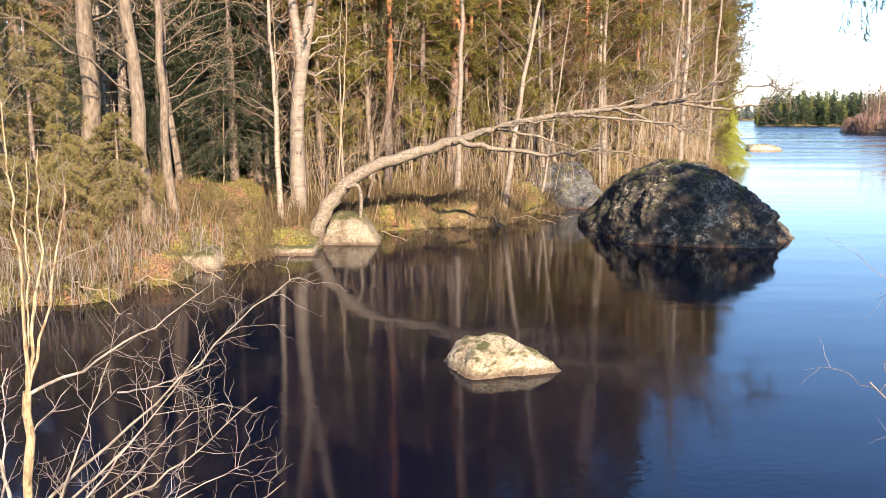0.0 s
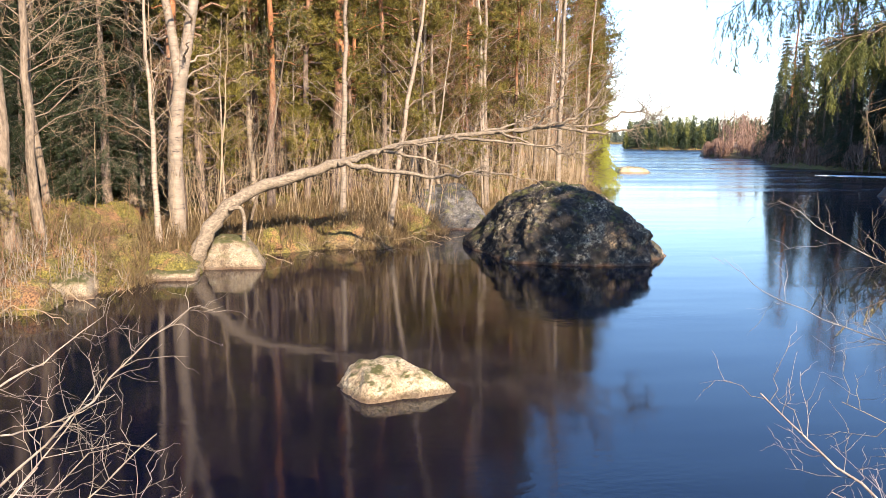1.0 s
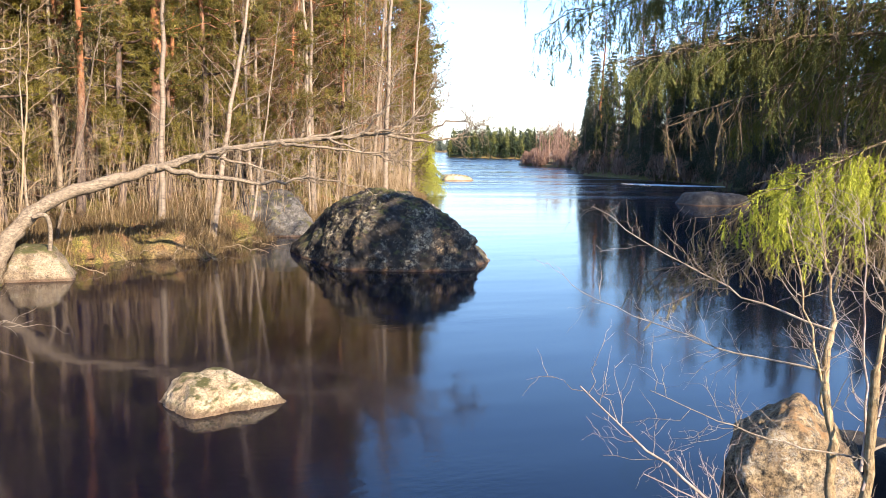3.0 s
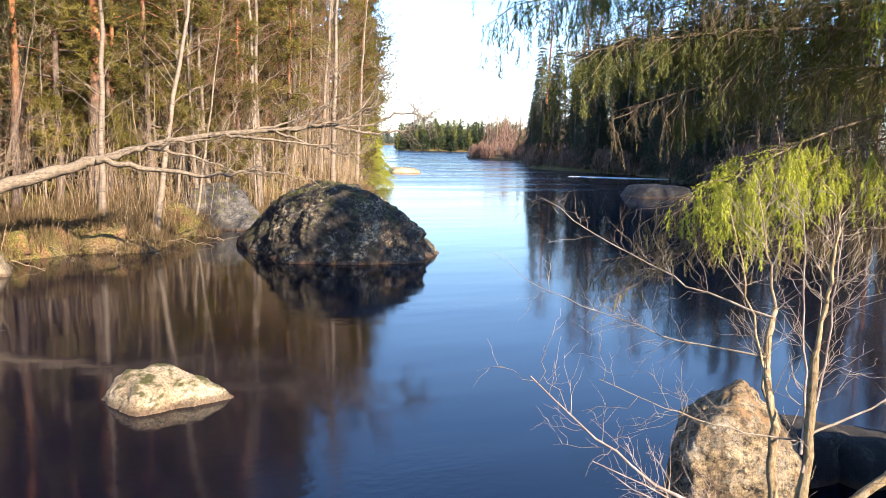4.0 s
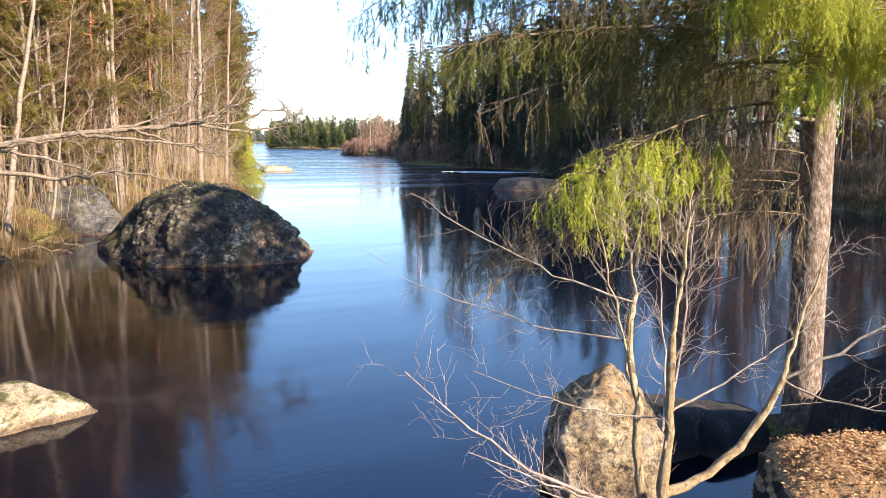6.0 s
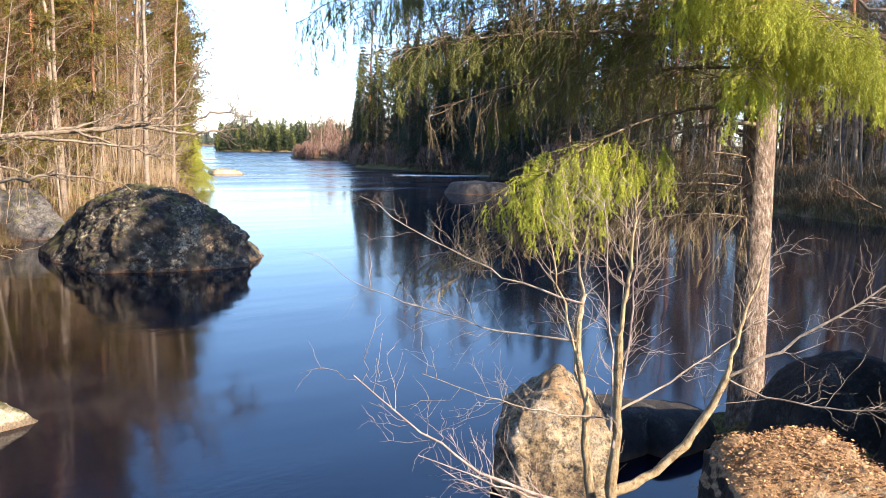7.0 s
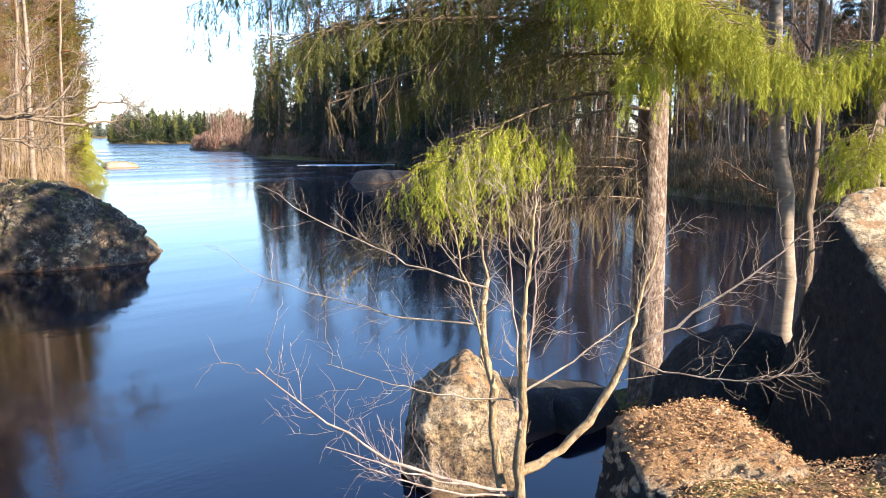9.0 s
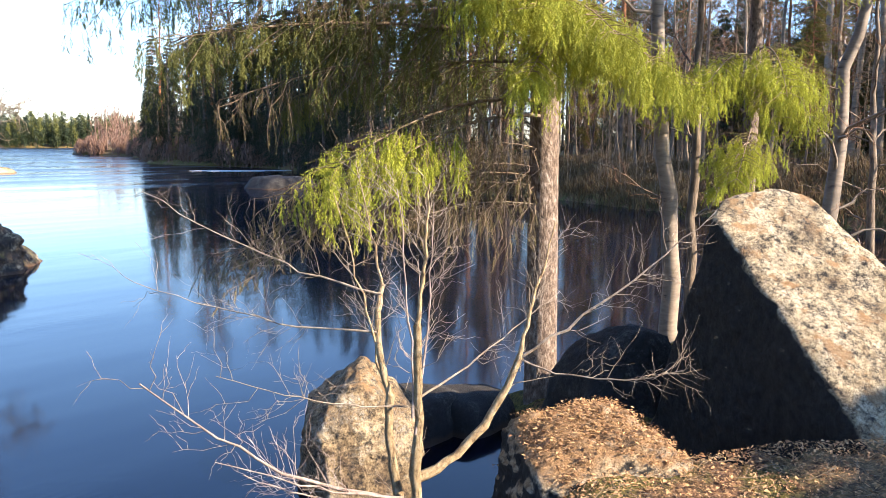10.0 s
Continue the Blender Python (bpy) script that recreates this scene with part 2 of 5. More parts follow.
M = dict(
    birch=birch_bark(),
    pine=pine_bark(),
    alder=bark("alder_bark", (0.032, 0.0218, 0.0128), (0.1344, 0.0992, 0.064), (0.2304, 0.1792, 0.1216)),
    spruce=bark("spruce_bark", (0.0192, 0.0128, 0.009), (0.16, 0.112, 0.0768), (0.384, 0.32, 0.256), 11, (1, 1, 0.5), 0.85, 1.0),
    twig=bark("bare_twig", (0.0768, 0.0333, 0.0166), (0.1792, 0.0928, 0.0448), (0.256, 0.1536, 0.0832), 5),
    red_birch=bark("birch_twig", (0.1, 0.034, 0.016), (0.22, 0.09, 0.042), (0.3, 0.15, 0.075), 5),
    grey_twig=bark("silvery_twig", (0.1, 0.075, 0.052), (0.22, 0.175, 0.125), (0.35, 0.3, 0.23), 6),
    pale_twig=bark("pale_twig", (0.1024, 0.064, 0.032), (0.2304, 0.1664, 0.0928), (0.32, 0.256, 0.1664), 6),
    shrub=bark("shrub_bark", (0.11, 0.062, 0.026), (0.34, 0.245, 0.12), (0.48, 0.4, 0.255), 14, (1, 1, 0.5), 0.8, 0.9),
    red_twig=bark("reddish_twig", (0.14, 0.095, 0.075), (0.29, 0.22, 0.175), (0.44, 0.37, 0.31), 6),
    dead=bark("dead_spruce_twig", (0.045, 0.03, 0.018), (0.16, 0.112, 0.066), (0.31, 0.235, 0.15), 6),
    deadwood=bark("weathered_wood", (0.055, 0.042, 0.028), (0.17, 0.13, 0.085), (0.34, 0.275, 0.19), 12, (0.5, 1, 1), 0.85, 0.5),
    pine_needle=foliage("pine_needles", (0.1, 0.092, 0.0135), (0.32, 0.255, 0.036), 0.4),
    pine_crown=foliage("old_pine_needles", (0.036, 0.042, 0.008), (0.12, 0.11, 0.018), 0.3),
    dry_needle=foliage("withered_spruce_needles", (0.1, 0.08, 0.03), (0.26, 0.21, 0.085), 0.25, 0.8, 0.4),
    # shade of the great spruce's far boughs put into the colour
    green_needle=foliage("shade_toned_spruce_needles", (0.085, 0.1, 0.019), (0.21, 0.205, 0.037), 0.3, 0.7, 0.4),
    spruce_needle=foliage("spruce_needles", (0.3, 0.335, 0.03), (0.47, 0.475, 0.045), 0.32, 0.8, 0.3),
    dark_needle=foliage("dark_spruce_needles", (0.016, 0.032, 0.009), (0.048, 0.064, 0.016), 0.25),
    olive=foliage("olive_needles", (0.1536, 0.128, 0.032), (0.2688, 0.2112, 0.064), 0.3, 0.6, 0.4),
    moss_blade=foliage("moss", (0.075, 0.062, 0.009), (0.26, 0.2, 0.03), 0.3, 0.8),
    straw=foliage("dry_grass", (0.105, 0.062, 0.023), (0.28, 0.2, 0.088), 0.3, 0.8),
    leaf=foliage("fallen_leaves", (0.19, 0.085, 0.032), (0.62, 0.39, 0.17), 0.12, 0.8, 0.3),
    boulder=stone("lichen_granite", (0.012, 0.01, 0.008), (0.05, 0.037, 0.023), (0.26, 0.19, 0.11), 0.8, 0.5, 1.2, 0.0, (0.36, 0.31, 0.21)),
    pale_stone=stone("pale_granite", (0.3, 0.22, 0.13), (0.5, 0.4, 0.25), (0.6, 0.51, 0.35), 0.16, 0.62, 2.6),
    moss_stone=stone("mossy_granite", (0.14, 0.1, 0.06), (0.26, 0.2, 0.125), (0.36, 0.29, 0.19), 0.12, 0.9, 2.6),
    slab=stone("rough_granite", (0.15, 0.1, 0.056), (0.4, 0.3, 0.165), (0.54, 0.43, 0.27), 0.44, 0.0, 3.2, 0.3, (0.448, 0.4096, 0.32)),
    # slab whose steep side has its shade painted on
    shade_sided_slab=stone("granite_with_shade_dark_sides", (0.2, 0.14, 0.075), (0.5, 0.41, 0.25), (0.62, 0.53, 0.36), 0.46, 0.0, 3.0, 0.24, (0.6, 0.51, 0.34), True),
    grey_stone=stone("grey_granite", (0.0256, 0.023, 0.0205), (0.0768, 0.0704, 0.0627), (0.1728, 0.16, 0.1408), 0.45, 0.3, 1.8, 0.0, (0.1664, 0.16, 0.1408)),
    # near-black tone holds the shade that falls on the rocks under the spruce
    dark_stone=stone("shade_dark_granite", (0.01, 0.009, 0.008), (0.026, 0.023, 0.02), (0.06, 0.054, 0.046), 0.5, 0.0, 2.2, 0.0, (0.09, 0.085, 0.07)),
    # the ledge's steep sides get the same painted shade
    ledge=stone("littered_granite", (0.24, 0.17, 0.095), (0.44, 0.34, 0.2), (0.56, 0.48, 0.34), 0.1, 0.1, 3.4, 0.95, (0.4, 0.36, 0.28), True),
    # pale greyish needles: the haze of distance is put into the colour
    haze_needle=foliage("haze_tinted_needles", (0.12, 0.15, 0.12), (0.2, 0.22, 0.15), 0.3, 0.8, 0.3),
    far_twig=foliage("distant_bare_twigs", (0.17, 0.095, 0.065), (0.33, 0.21, 0.145), 0.3, 0.8, 0.3),
    sand=stone("pale_beach_stone", (0.2, 0.16, 0.1), (0.36, 0.3, 0.2), (0.46, 0.4, 0.29), 0.0, 0.1, 1.2),
    earth=earth(),
    water=lake(),
)


# ---- mesh building ----
class Shape:
    """Collects tubes and triangles, and makes one mesh of them."""

    def __init__(self):
        self.v, self.q, self.t, self.n = [], [], [], 0

    def tube(self, pts, radii, k=5, cap=False):
        p = np.asarray(pts, float)
        r = np.broadcast_to(np.asarray(radii, float), (len(p),))
        d = np.gradient(p, axis=0)
        d /= np.linalg.norm(d, axis=1)[:, None] + 1e-9
        ref = np.array([1.0, 0, 0]) if abs(d[0, 0]) < 0.7 else np.array([0, 1.0, 0])
        a = np.cross(d, ref)
        a /= np.linalg.norm(a, axis=1)[:, None] + 1e-9
        b = np.cross(d, a)
        w = np.arange(k) * 2 * np.pi / k
        ring = p[:, None] + r[:, None, None] * (np.cos(w)[None, :, None] * a[:, None] + np.sin(w)[None, :, None] * b[:, None])
        i = np.arange(len(p) - 1)[:, None] * k
        j = np.arange(k)[None]
        jn = (j + 1) % k
        self.q.append((np.stack([i + j, i + jn, i + k + jn, i + k + j], -1).reshape(-1, 4) + self.n))
        self.v.append(ring.reshape(-1, 3))
        self.n += len(p) * k

    def tris(self, corners):
        c = np.asarray(corners, float).reshape(-1, 3)
        self.t.append(np.arange(len(c)).reshape(-1, 3) + self.n)
        self.v.append(c)
        self.n += len(c)

    def quads(self, corners):
        c = np.asarray(corners, float).reshape(-1, 3)
        self.q.append(np.arange(len(c)).reshape(-1, 4) + self.n)
        self.v.append(c)
        self.n += len(c)

    def mesh(self, name, material, smooth=True):
        me = bpy.data.meshes.new(name)
        v = np.concatenate(self.v) if self.v else np.zeros((0, 3))
        q = np.concatenate(self.q) if self.q else np.zeros((0, 4), int)
        t = np.concatenate(self.t) if self.t else np.zeros((0, 3), int)
        me.vertices.add(len(v))
        me.vertices.foreach_set("co", v.astype(np.float32).ravel())
        me.loops.add(q.size + t.size)
        me.loops.foreach_set("vertex_index", np.concatenate([q.ravel(), t.ravel()]).astype(np.int32))
        me.polygons.add(len(q) + len(t))
        starts = np.concatenate([np.arange(len(q)) * 4, q.size + np.arange(len(t)) * 3])
        me.polygons.foreach_set("loop_start", starts.astype(np.int32))
        me.polygons.foreach_set("use_smooth", np.full(len(q) + len(t), smooth))
        me.materials.append(material)
        me.update(calc_edges=True)
        return me


def part(name, shape, material, parent, label="", smooth=True):
    ob = new(name, shape.mesh(name, material, smooth) if isinstance(shape, Shape) else shape)
    ob.parent = parent
    if name in ("spray", "needles"):
        ob["kind"] = "stuff"
    return tagged(ob, label)


def thing(name, x, y, z, label, category, group="", turn=0.0, size=1.0):
    ob = new(name)
    ob.empty_display_size = 0.2
    ob.matrix_basis = pose(x, y, z, 0, 0, turn) @ Matrix.Scale(size, 4)
    return tagged(ob, label, category, group)


def limb(rng, a, b, bow=(0, 0, 0), n=8, wobble=0.02):
    """A bent line from a to b."""
    a, b = np.asarray(a, float), np.asarray(b, float)
    s = np.linspace(0, 1, n)[:, None]
    p = a + (b - a) * s + np.asarray(bow, float) * (4 * s * (1 - s))
    w = rng.normal(size=(n, 3)) * wobble * np.linalg.norm(b - a)
    w[0] = w[-1] = 0
    return p + w


def spline(knots, n=6):
    """A smooth line through a few knots."""
    k = np.asarray(knots, float)
    k = np.vstack([2 * k[0] - k[1], k, 2 * k[-1] - k[-2]])
    s = np.linspace(0, 1, n, endpoint=False)[:, None]
    out = []
    for i in range(1, len(k) - 2):
        a, b, c, d = k[i - 1:i + 3]
        out.append(0.5 * (2 * b + (c - a) * s + (2 * a - 5 * b + 4 * c - d) * s**2 + (3 * b - a - 3 * c + d) * s**3))
    return np.vstack(out + [k[-2:-1]])


def unit(v):
    return v / (np.linalg.norm(v, axis=-1, keepdims=True) + 1e-9)


def needles(rng, a, b, count, length, width, along=(0.3, 1.1)):
    """Small blades round the twigs from a to b, as corners of triangles."""
    m = len(a)
    s = rng.random((m, count, 1))
    base = a[:, None] + (b - a)[:, None] * s
    axis = unit(b - a)[:, None]
    out = rng.normal(size=(m, count, 3))
    out = unit(out - (out * axis).sum(-1, keepdims=True) * axis)
    way = unit(out + axis * rng.uniform(*along, (m, count, 1)))
    side = unit(np.cross(way, rng.normal(size=(m, count, 3)))) * width / 2
    ln = length * rng.uniform(0.7, 1.2, (m, count, 1))
    return np.stack([base - side, base + side, base + way * ln], 2).reshape(-1, 3, 3)


# ---- trees, each of a kind built once ----
def bare_twigs(rng, shape, pts, r, count, length, up=0.3, depth=1):
    """Side twigs along a limb, with finer ones on them."""
    n = len(pts)
    for i in range(count):
        s = rng.uniform(0.15, 1.0) * (n - 1)
        k = min(int(s), n - 2)
        p = pts[k] + (pts[k + 1] - pts[k]) * (s - k)
        axis = unit(pts[k + 1] - pts[k])
        side = unit(np.cross(axis, rng.normal(size=3)))
        w = unit(axis * rng.uniform(0.5, 1.1) + side + np.array([0, 0, up]))
        ln = length * rng.uniform(0.5, 1.2)
        q = limb(rng, p, p + w * ln, (0, 0, 0.04 * ln * rng.normal()), 5, 0.04)
        shape.tube(q, np.linspace(r, r * 0.4, 5), 3)
        if depth:
            bare_twigs(rng, shape, q, r * 0.6, 3, length * 0.5, up, depth - 1)


def bare_tree(seed, height, r0, first, limbs, reach, lean=0.02, up=0.9, twig_r=0.006):
    rng = np.random.default_rng(seed)
    trunk, crown = Shape(), Shape()
    top = np.array([lean * height * rng.normal(), lean * height * rng.normal(), height])
    axis = limb(rng, (0, 0, -0.4), top, (0.14 * rng.normal(), 0.14 * rng.normal(), 0), 16, 0.0025)
    f = np.linspace(0, 1, 16)
    rr = r0 * (1 - 0.85 * f)
    rr[0] *= 1.5
    rr[1] *= 1.08
    trunk.tube(axis, rr, 9)
    for i in range(limbs):
        s = first + (1 - first) * (i + rng.random()) / limbs
        k = min(int(s * 15), 14)
        p = axis[k] + (axis[k + 1] - axis[k]) * (s * 15 - k)
        az = rng.uniform(0, 2 * np.pi)
        ln = reach * (1.15 - 0.75 * s) * rng.uniform(0.6, 1.15)
        e = p + np.array([np.cos(az) * ln, np.sin(az) * ln, up * ln * rng.uniform(0.4, 1.1)])
        q = limb(rng, p, e, (0, 0, 0.06 * ln), 7, 0.025)
        r = max(0.007, r0 * 0.2 * (1 - 0.7 * s))
        trunk.tube(q, np.linspace(r, 0.006, 7), 4)
        bare_twigs(rng, crown, q, twig_r, 7, ln * 0.42, 0.2, 1)
    return trunk, crown


def pine_tree(seed, height, r0, first, limbs, tuft=0.105):
    rng = np.random.default_rng(seed)
    trunk, crown = Shape(), Shape()
    axis = limb(rng, (0, 0, -0.4), (0.15 * rng.normal(), 0.15 * rng.normal(), height), (0.12 * rng.normal(), 0.12 * rng.normal(), 0), 16, 0.003)
    f = np.linspace(0, 1, 16)
    rr = r0 * (1 - 0.8 * f)
    rr[0] *= 1.35
    trunk.tube(axis, rr, 10)
    for i in range(14):
        s = rng.uniform(0.12, first)
        p = axis[0] + (axis[-1] - axis[0]) * s
        az = rng.uniform(0, 6.28)
        ln = rng.uniform(0.3, 1.2)
        trunk.tube(limb(rng, p, p + [np.cos(az) * ln, np.sin(az) * ln, -0.15 * ln], (0, 0, 0.05), 5, 0.04), np.linspace(0.012, 0.004, 5), 3)
    a, b = [], []
    for i in range(limbs):
        s = first + (1 - first) * (i + rng.random()) / limbs
        p = axis[0] + (axis[-1] - axis[0]) * s
        az = rng.uniform(0, 6.28)
        ln = (0.5 + 1.9 * np.sin(np.pi * min(1, (1 - s) / (1 - first) * 0.75 + 0.12))) * rng.uniform(0.6, 1.1) * height / 16
        q = limb(rng, p, p + [np.cos(az) * ln, np.sin(az) * ln, 0.3 * ln * rng.normal(0.4, 0.5)], (0, 0, -0.06 * ln), 6, 0.03)
        trunk.tube(q, np.linspace(0.03, 0.008, 6), 4)
        for j in range(30):
            u = rng.uniform(0.25, 1.0) * 5
            k = min(int(u), 4)
            c = q[k] + (q[k + 1] - q[k]) * (u - k) + rng.normal(size=3) * 0.13 * ln
            a.append(c)
            b.append(c + unit(rng.normal(size=3) + [0, 0, 0.6]) * 0.2)
    crown.tris(needles(rng, np.array(a), np.array(b), 30, tuft, 0.013))
    return trunk, crown


def bough(rng, wood, green, base, az, reach, rise, droop, hang=0.4, laterals=13, per=4, dense=34, blade=0.03, wide=0.006, dead=False, shoots=0, bare=0.0, spread=0.6, dry=None):
    """One limb of a spruce, with side shoots from which twigs hang in a curtain."""
    s = np.linspace(0, 1, 9)
    way = np.array([np.cos(az), np.sin(az), 0])
    across = np.array([-np.sin(az), np.cos(az), 0])
    curve = rng.normal() * 0.12 * reach
    p = np.asarray(base, float) + way * (reach * s)[:, None] + across * (curve * s**2)[:, None]
    p[:, 2] += rise * s - droop * s**2
    wood.tube(p, np.linspace((0.003 if dead else 0.006) + (0.0015 if dead else 0.006) * reach, 0.0035, 9), 5)
    k0 = 2 + int(bare * 6)
    a, b = ([], []) if dead else (list(p[k0:-1]), list(p[k0 + 1:]))
    for i in range(laterals):
        u = (0.03 if dead else 0.18) + (0.97 if dead else 0.82) * (i + rng.random()) / laterals
        k = min(int(u * 8), 7)
        o = p[k] + (p[k + 1] - p[k]) * (u * 8 - k)
        if u < bare and rng.random() < 0.7:
            continue
        green_here = not dead and u >= bare
        long = rng.uniform(0.45, 1.45)
        for sgn in (-1, 1):
            ln = reach * 0.36 * (1.08 - 0.7 * u) * rng.uniform(0.6, 1.15)
            e = o + way * ln * 0.75 + across * sgn * ln * rng.uniform(0.4, 0.9)
            e[2] -= ln * rng.uniform(0.2, 0.6)
            q = limb(rng, o, e, (0, 0, 0.08 * ln), 5, 0.03)
            wood.tube(q, np.linspace(0.006, 0.0025, 5), 3)
            if green_here:
                a.extend(q[:-1])
                b.extend(q[1:])
            for j in range(per):
                c = q[rng.integers(1, 5)] + rng.normal(size=3) * 0.02
                h = hang * long * rng.uniform(0.3, 1.1)
                w = 0.12 if green_here else 0.26
                t = c + [rng.normal() * w * h, rng.normal() * w * h, -h]
                if not green_here:
                    wood.tube(limb(rng, c, t, rng.normal(size=3) * 0.06 * h, 4, 0.04), np.linspace(0.0035, 0.002, 4), 3)
                    if dry is not None and rng.random() < 0.75:
                        dry.append((c + (t - c) * 0.15, t))
                else:
                    mid_ = (c + t) / 2 + rng.normal(size=3) * 0.05 * h
                    a.extend([c, mid_])
                    b.extend([mid_, t])
                    for m in range(shoots):
                        f = rng.random()
                        root = c + (t - c) * f
                        a.append(root)
                        b.append(root + np.array([rng.normal() * spread, rng.normal() * spread, -1.0]) * rng.uniform(0.06, 0.13) * (1.2 - 0.5 * f))
    if a:
        green.tris(needles(rng, np.array(a), np.array(b), dense // 2, blade, wide, (0.8, 1.9) if shoots else (0.3, 1.1)))


def spruce_tree(seed, height, r0, reach, whorls, first=0.06, laterals=6, blade=0.07, wide=0.014, dense=14):
    rng = np.random.default_rng(seed)
    trunk, crown = Shape(), Shape()
    trunk.tube([(0, 0, -0.4), (0, 0, 0.1), (0, 0, height * 0.5), (0, 0, height)], [r0 * 1.4, r0, r0 * 0.55, 0.01], 10)
    for i in range(whorls):
        s = first + (0.985 - first) * i / whorls
        for j in range(5):
            ln = reach * (1 - s) ** 0.8 * rng.uniform(0.75, 1.1) + 0.12
            bough(rng, trunk, crown, (0, 0, s * height), rng.uniform(0, 6.28), ln, 0.1 * ln, 0.45 * ln, 0.16 * ln + 0.06, laterals, 2, dense, blade, wide)
    return trunk, crown


# ---- the ground and the lake ----
def outline_distance(poly, x, y):
    """Distance to a closed line, negative inside it."""
    d2 = np.full(np.shape(x), 1e12)
    inside = np.zeros(np.shape(x), bool)
    for (ax, ay), (bx, by) in zip(poly, poly[1:] + poly[:1]):
        ex, ey = bx - ax, by - ay
        t = np.clip(((x - ax) * ex + (y - ay) * ey) / (ex * ex + ey * ey), 0, 1)
        d2 = np.minimum(d2, (x - ax - t * ex) ** 2 + (y - ay - t * ey) ** 2)
        cross = (ay > y) != (by > y)
        inside ^= cross & (x < ex * (y - ay) / (ey if ey else 1e-9) + ax)
    return np.where(inside, -1, 1) * np.sqrt(d2)


LAKE = [(-7.0, 12.6), (-5.4, 13.2), (-4.9, 15.4), (-4.2, 16.6), (-3.6, 18.0), (-2.4, 19.8), (-1.1, 21.8), (0.6, 22.6), (1.8, 22.2), (2.8, 25.0),
        (4.4, 27.3), (6.6, 27.8), (10.0, 31.0), (13.5, 38.0), (17.0, 47.0), (19.6, 54.0), (14.0, 66.0), (8.0, 90.0), (20.0, 160.0), (60.0, 300.0), (150.0, 620.0),
        (330.0, 640.0), (380.0, 420.0), (300.0, 300.0), (150.0, 200.0), (100.0, 172.0), (82.0, 160.0), (76.0, 151.0), (80.0, 140.0), (70.0, 118.0), (57.0, 95.0)]
LAKE += [(58.0, 70.0), (47.0, 48.0), (40.0, 34.0), (39.0, 24.0), (35.0, 15.0), (33.0, 6.0), (31.0, -2.0), (24.0, -4.0), (17.0, 1.0), (13.0, 3.0), (11.6, 4.3), (10.9, 4.9), (10.3, 4.6), (9.5, 3.5), (8.6, 3.7), (8.2, 4.9), (7.6, 5.3),
         (6.8, 4.7), (5.5, 3.2), (4.6, 3.0), (3.8, 3.35), (1.6, 3.3), (-1.0, 3.6), (-4.0, 4.2), (-8.0, 6.0), (-10.0, 9.0)]
ISLE = [(110.5, 281.0), (113.0, 275.0), (140.0, 262.0), (210.0, 268.0), (230.0, 330.0), (170.0, 360.0), (128.5, 322.0)]
BANK = [(-14.0, 2.6), (-5.0, 2.6), (-2.2, 2.3), (0.8, 1.6), (2.4, 1.6), (3.1, 1.9), (4.0, 2.6), (4.5, 2.5), (4.75, 1.9), (5.3, 1.3), (6.0, 0.8), (7.4, 0.0), (11.0, -2.0), (14.0, -6.0),
        (14.0, -30.0), (-14.0, -30.0)]


def step(v):
    v = np.clip(v, 0, 1)
    return v * v * (3 - 2 * v)


def bumps(x, y):
    rng = np.random.default_rng(5)
    z = 0.0
    for f in (0.23, 0.5, 1.1, 2.3, 4.7):
        for _ in range(3):
            w = rng.uniform(0, 6.28)
            z = z + 0.035 / f**0.8 * np.sin(f * 2.2 * (x * np.cos(w) + y * np.sin(w)) + rng.uniform(0, 6.28))
    return z


def shore(x, y):
    d = np.maximum(outline_distance(LAKE, x, y), -outline_distance(ISLE, x, y))
    return d + 0.22 * np.sin(2.1 * x + 1.3 * y) * np.cos(1.7 * y - 0.8 * x) + 0.1 * np.sin(5.3 * x - 2) * np.cos(4.1 * y)


def ground_z(x, y):
    x, y = np.asarray(x, float), np.asarray(y, float)
    d = shore(x, y)
    rough = bumps(x, y)
    land = 0.02 + 0.32 * step(d / 0.45) + 1.0 * step((d - 0.2) / 3.6) + 0.012 * np.minimum(d, 400) + 1.7 * rough * step(d / 1.0) * (1 + np.minimum(d, 200) / 60)
    bed = -0.1 - np.minimum(2.5, 0.5 * -d) + 0.3 * rough * step(-d / 2)
    z = np.where(d > 0, land, bed)
    p = step((-outline_distance(BANK, x, y) + 0.12) / 0.42)
    return z * (1 - p) + np.maximum(z, 1.38 + 0.35 * rough) * p


def ground_at(x, y):
    return float(ground_z(np.array([x]), np.array([y]))[0])


N = 340
u = np.linspace(-1, 1, N)
gx, gy = np.meshgrid(3.5 + 6 * np.sinh(5.55 * u), 6 + 6 * np.sinh(5.55 * u), indexing="ij")
land = Shape()
land.v.append(np.stack([gx, gy, ground_z(gx, gy)], -1).reshape(-1, 3))
i, j = np.meshgrid(np.arange(N - 1), np.arange(N - 1), indexing="ij")
land.q.append(np.stack([i * N + j, (i + 1) * N + j, (i + 1) * N + j + 1, i * N + j + 1], -1).reshape(-1, 4))
tagged(new("ground", land.mesh("ground", M["earth"])), "forest floor of brown leaf litter, moss and dry grass", "ground", kind="structure")
sheet = Shape()
sheet.quads([[(-900, -900, 0), (900, -900, 0), (900, 900, 0), (-900, 900, 0)]])
tagged(new("water", sheet.mesh("water", M["water"])), "dark, still lake water that mirrors forest and sky", "lake", kind="structure")


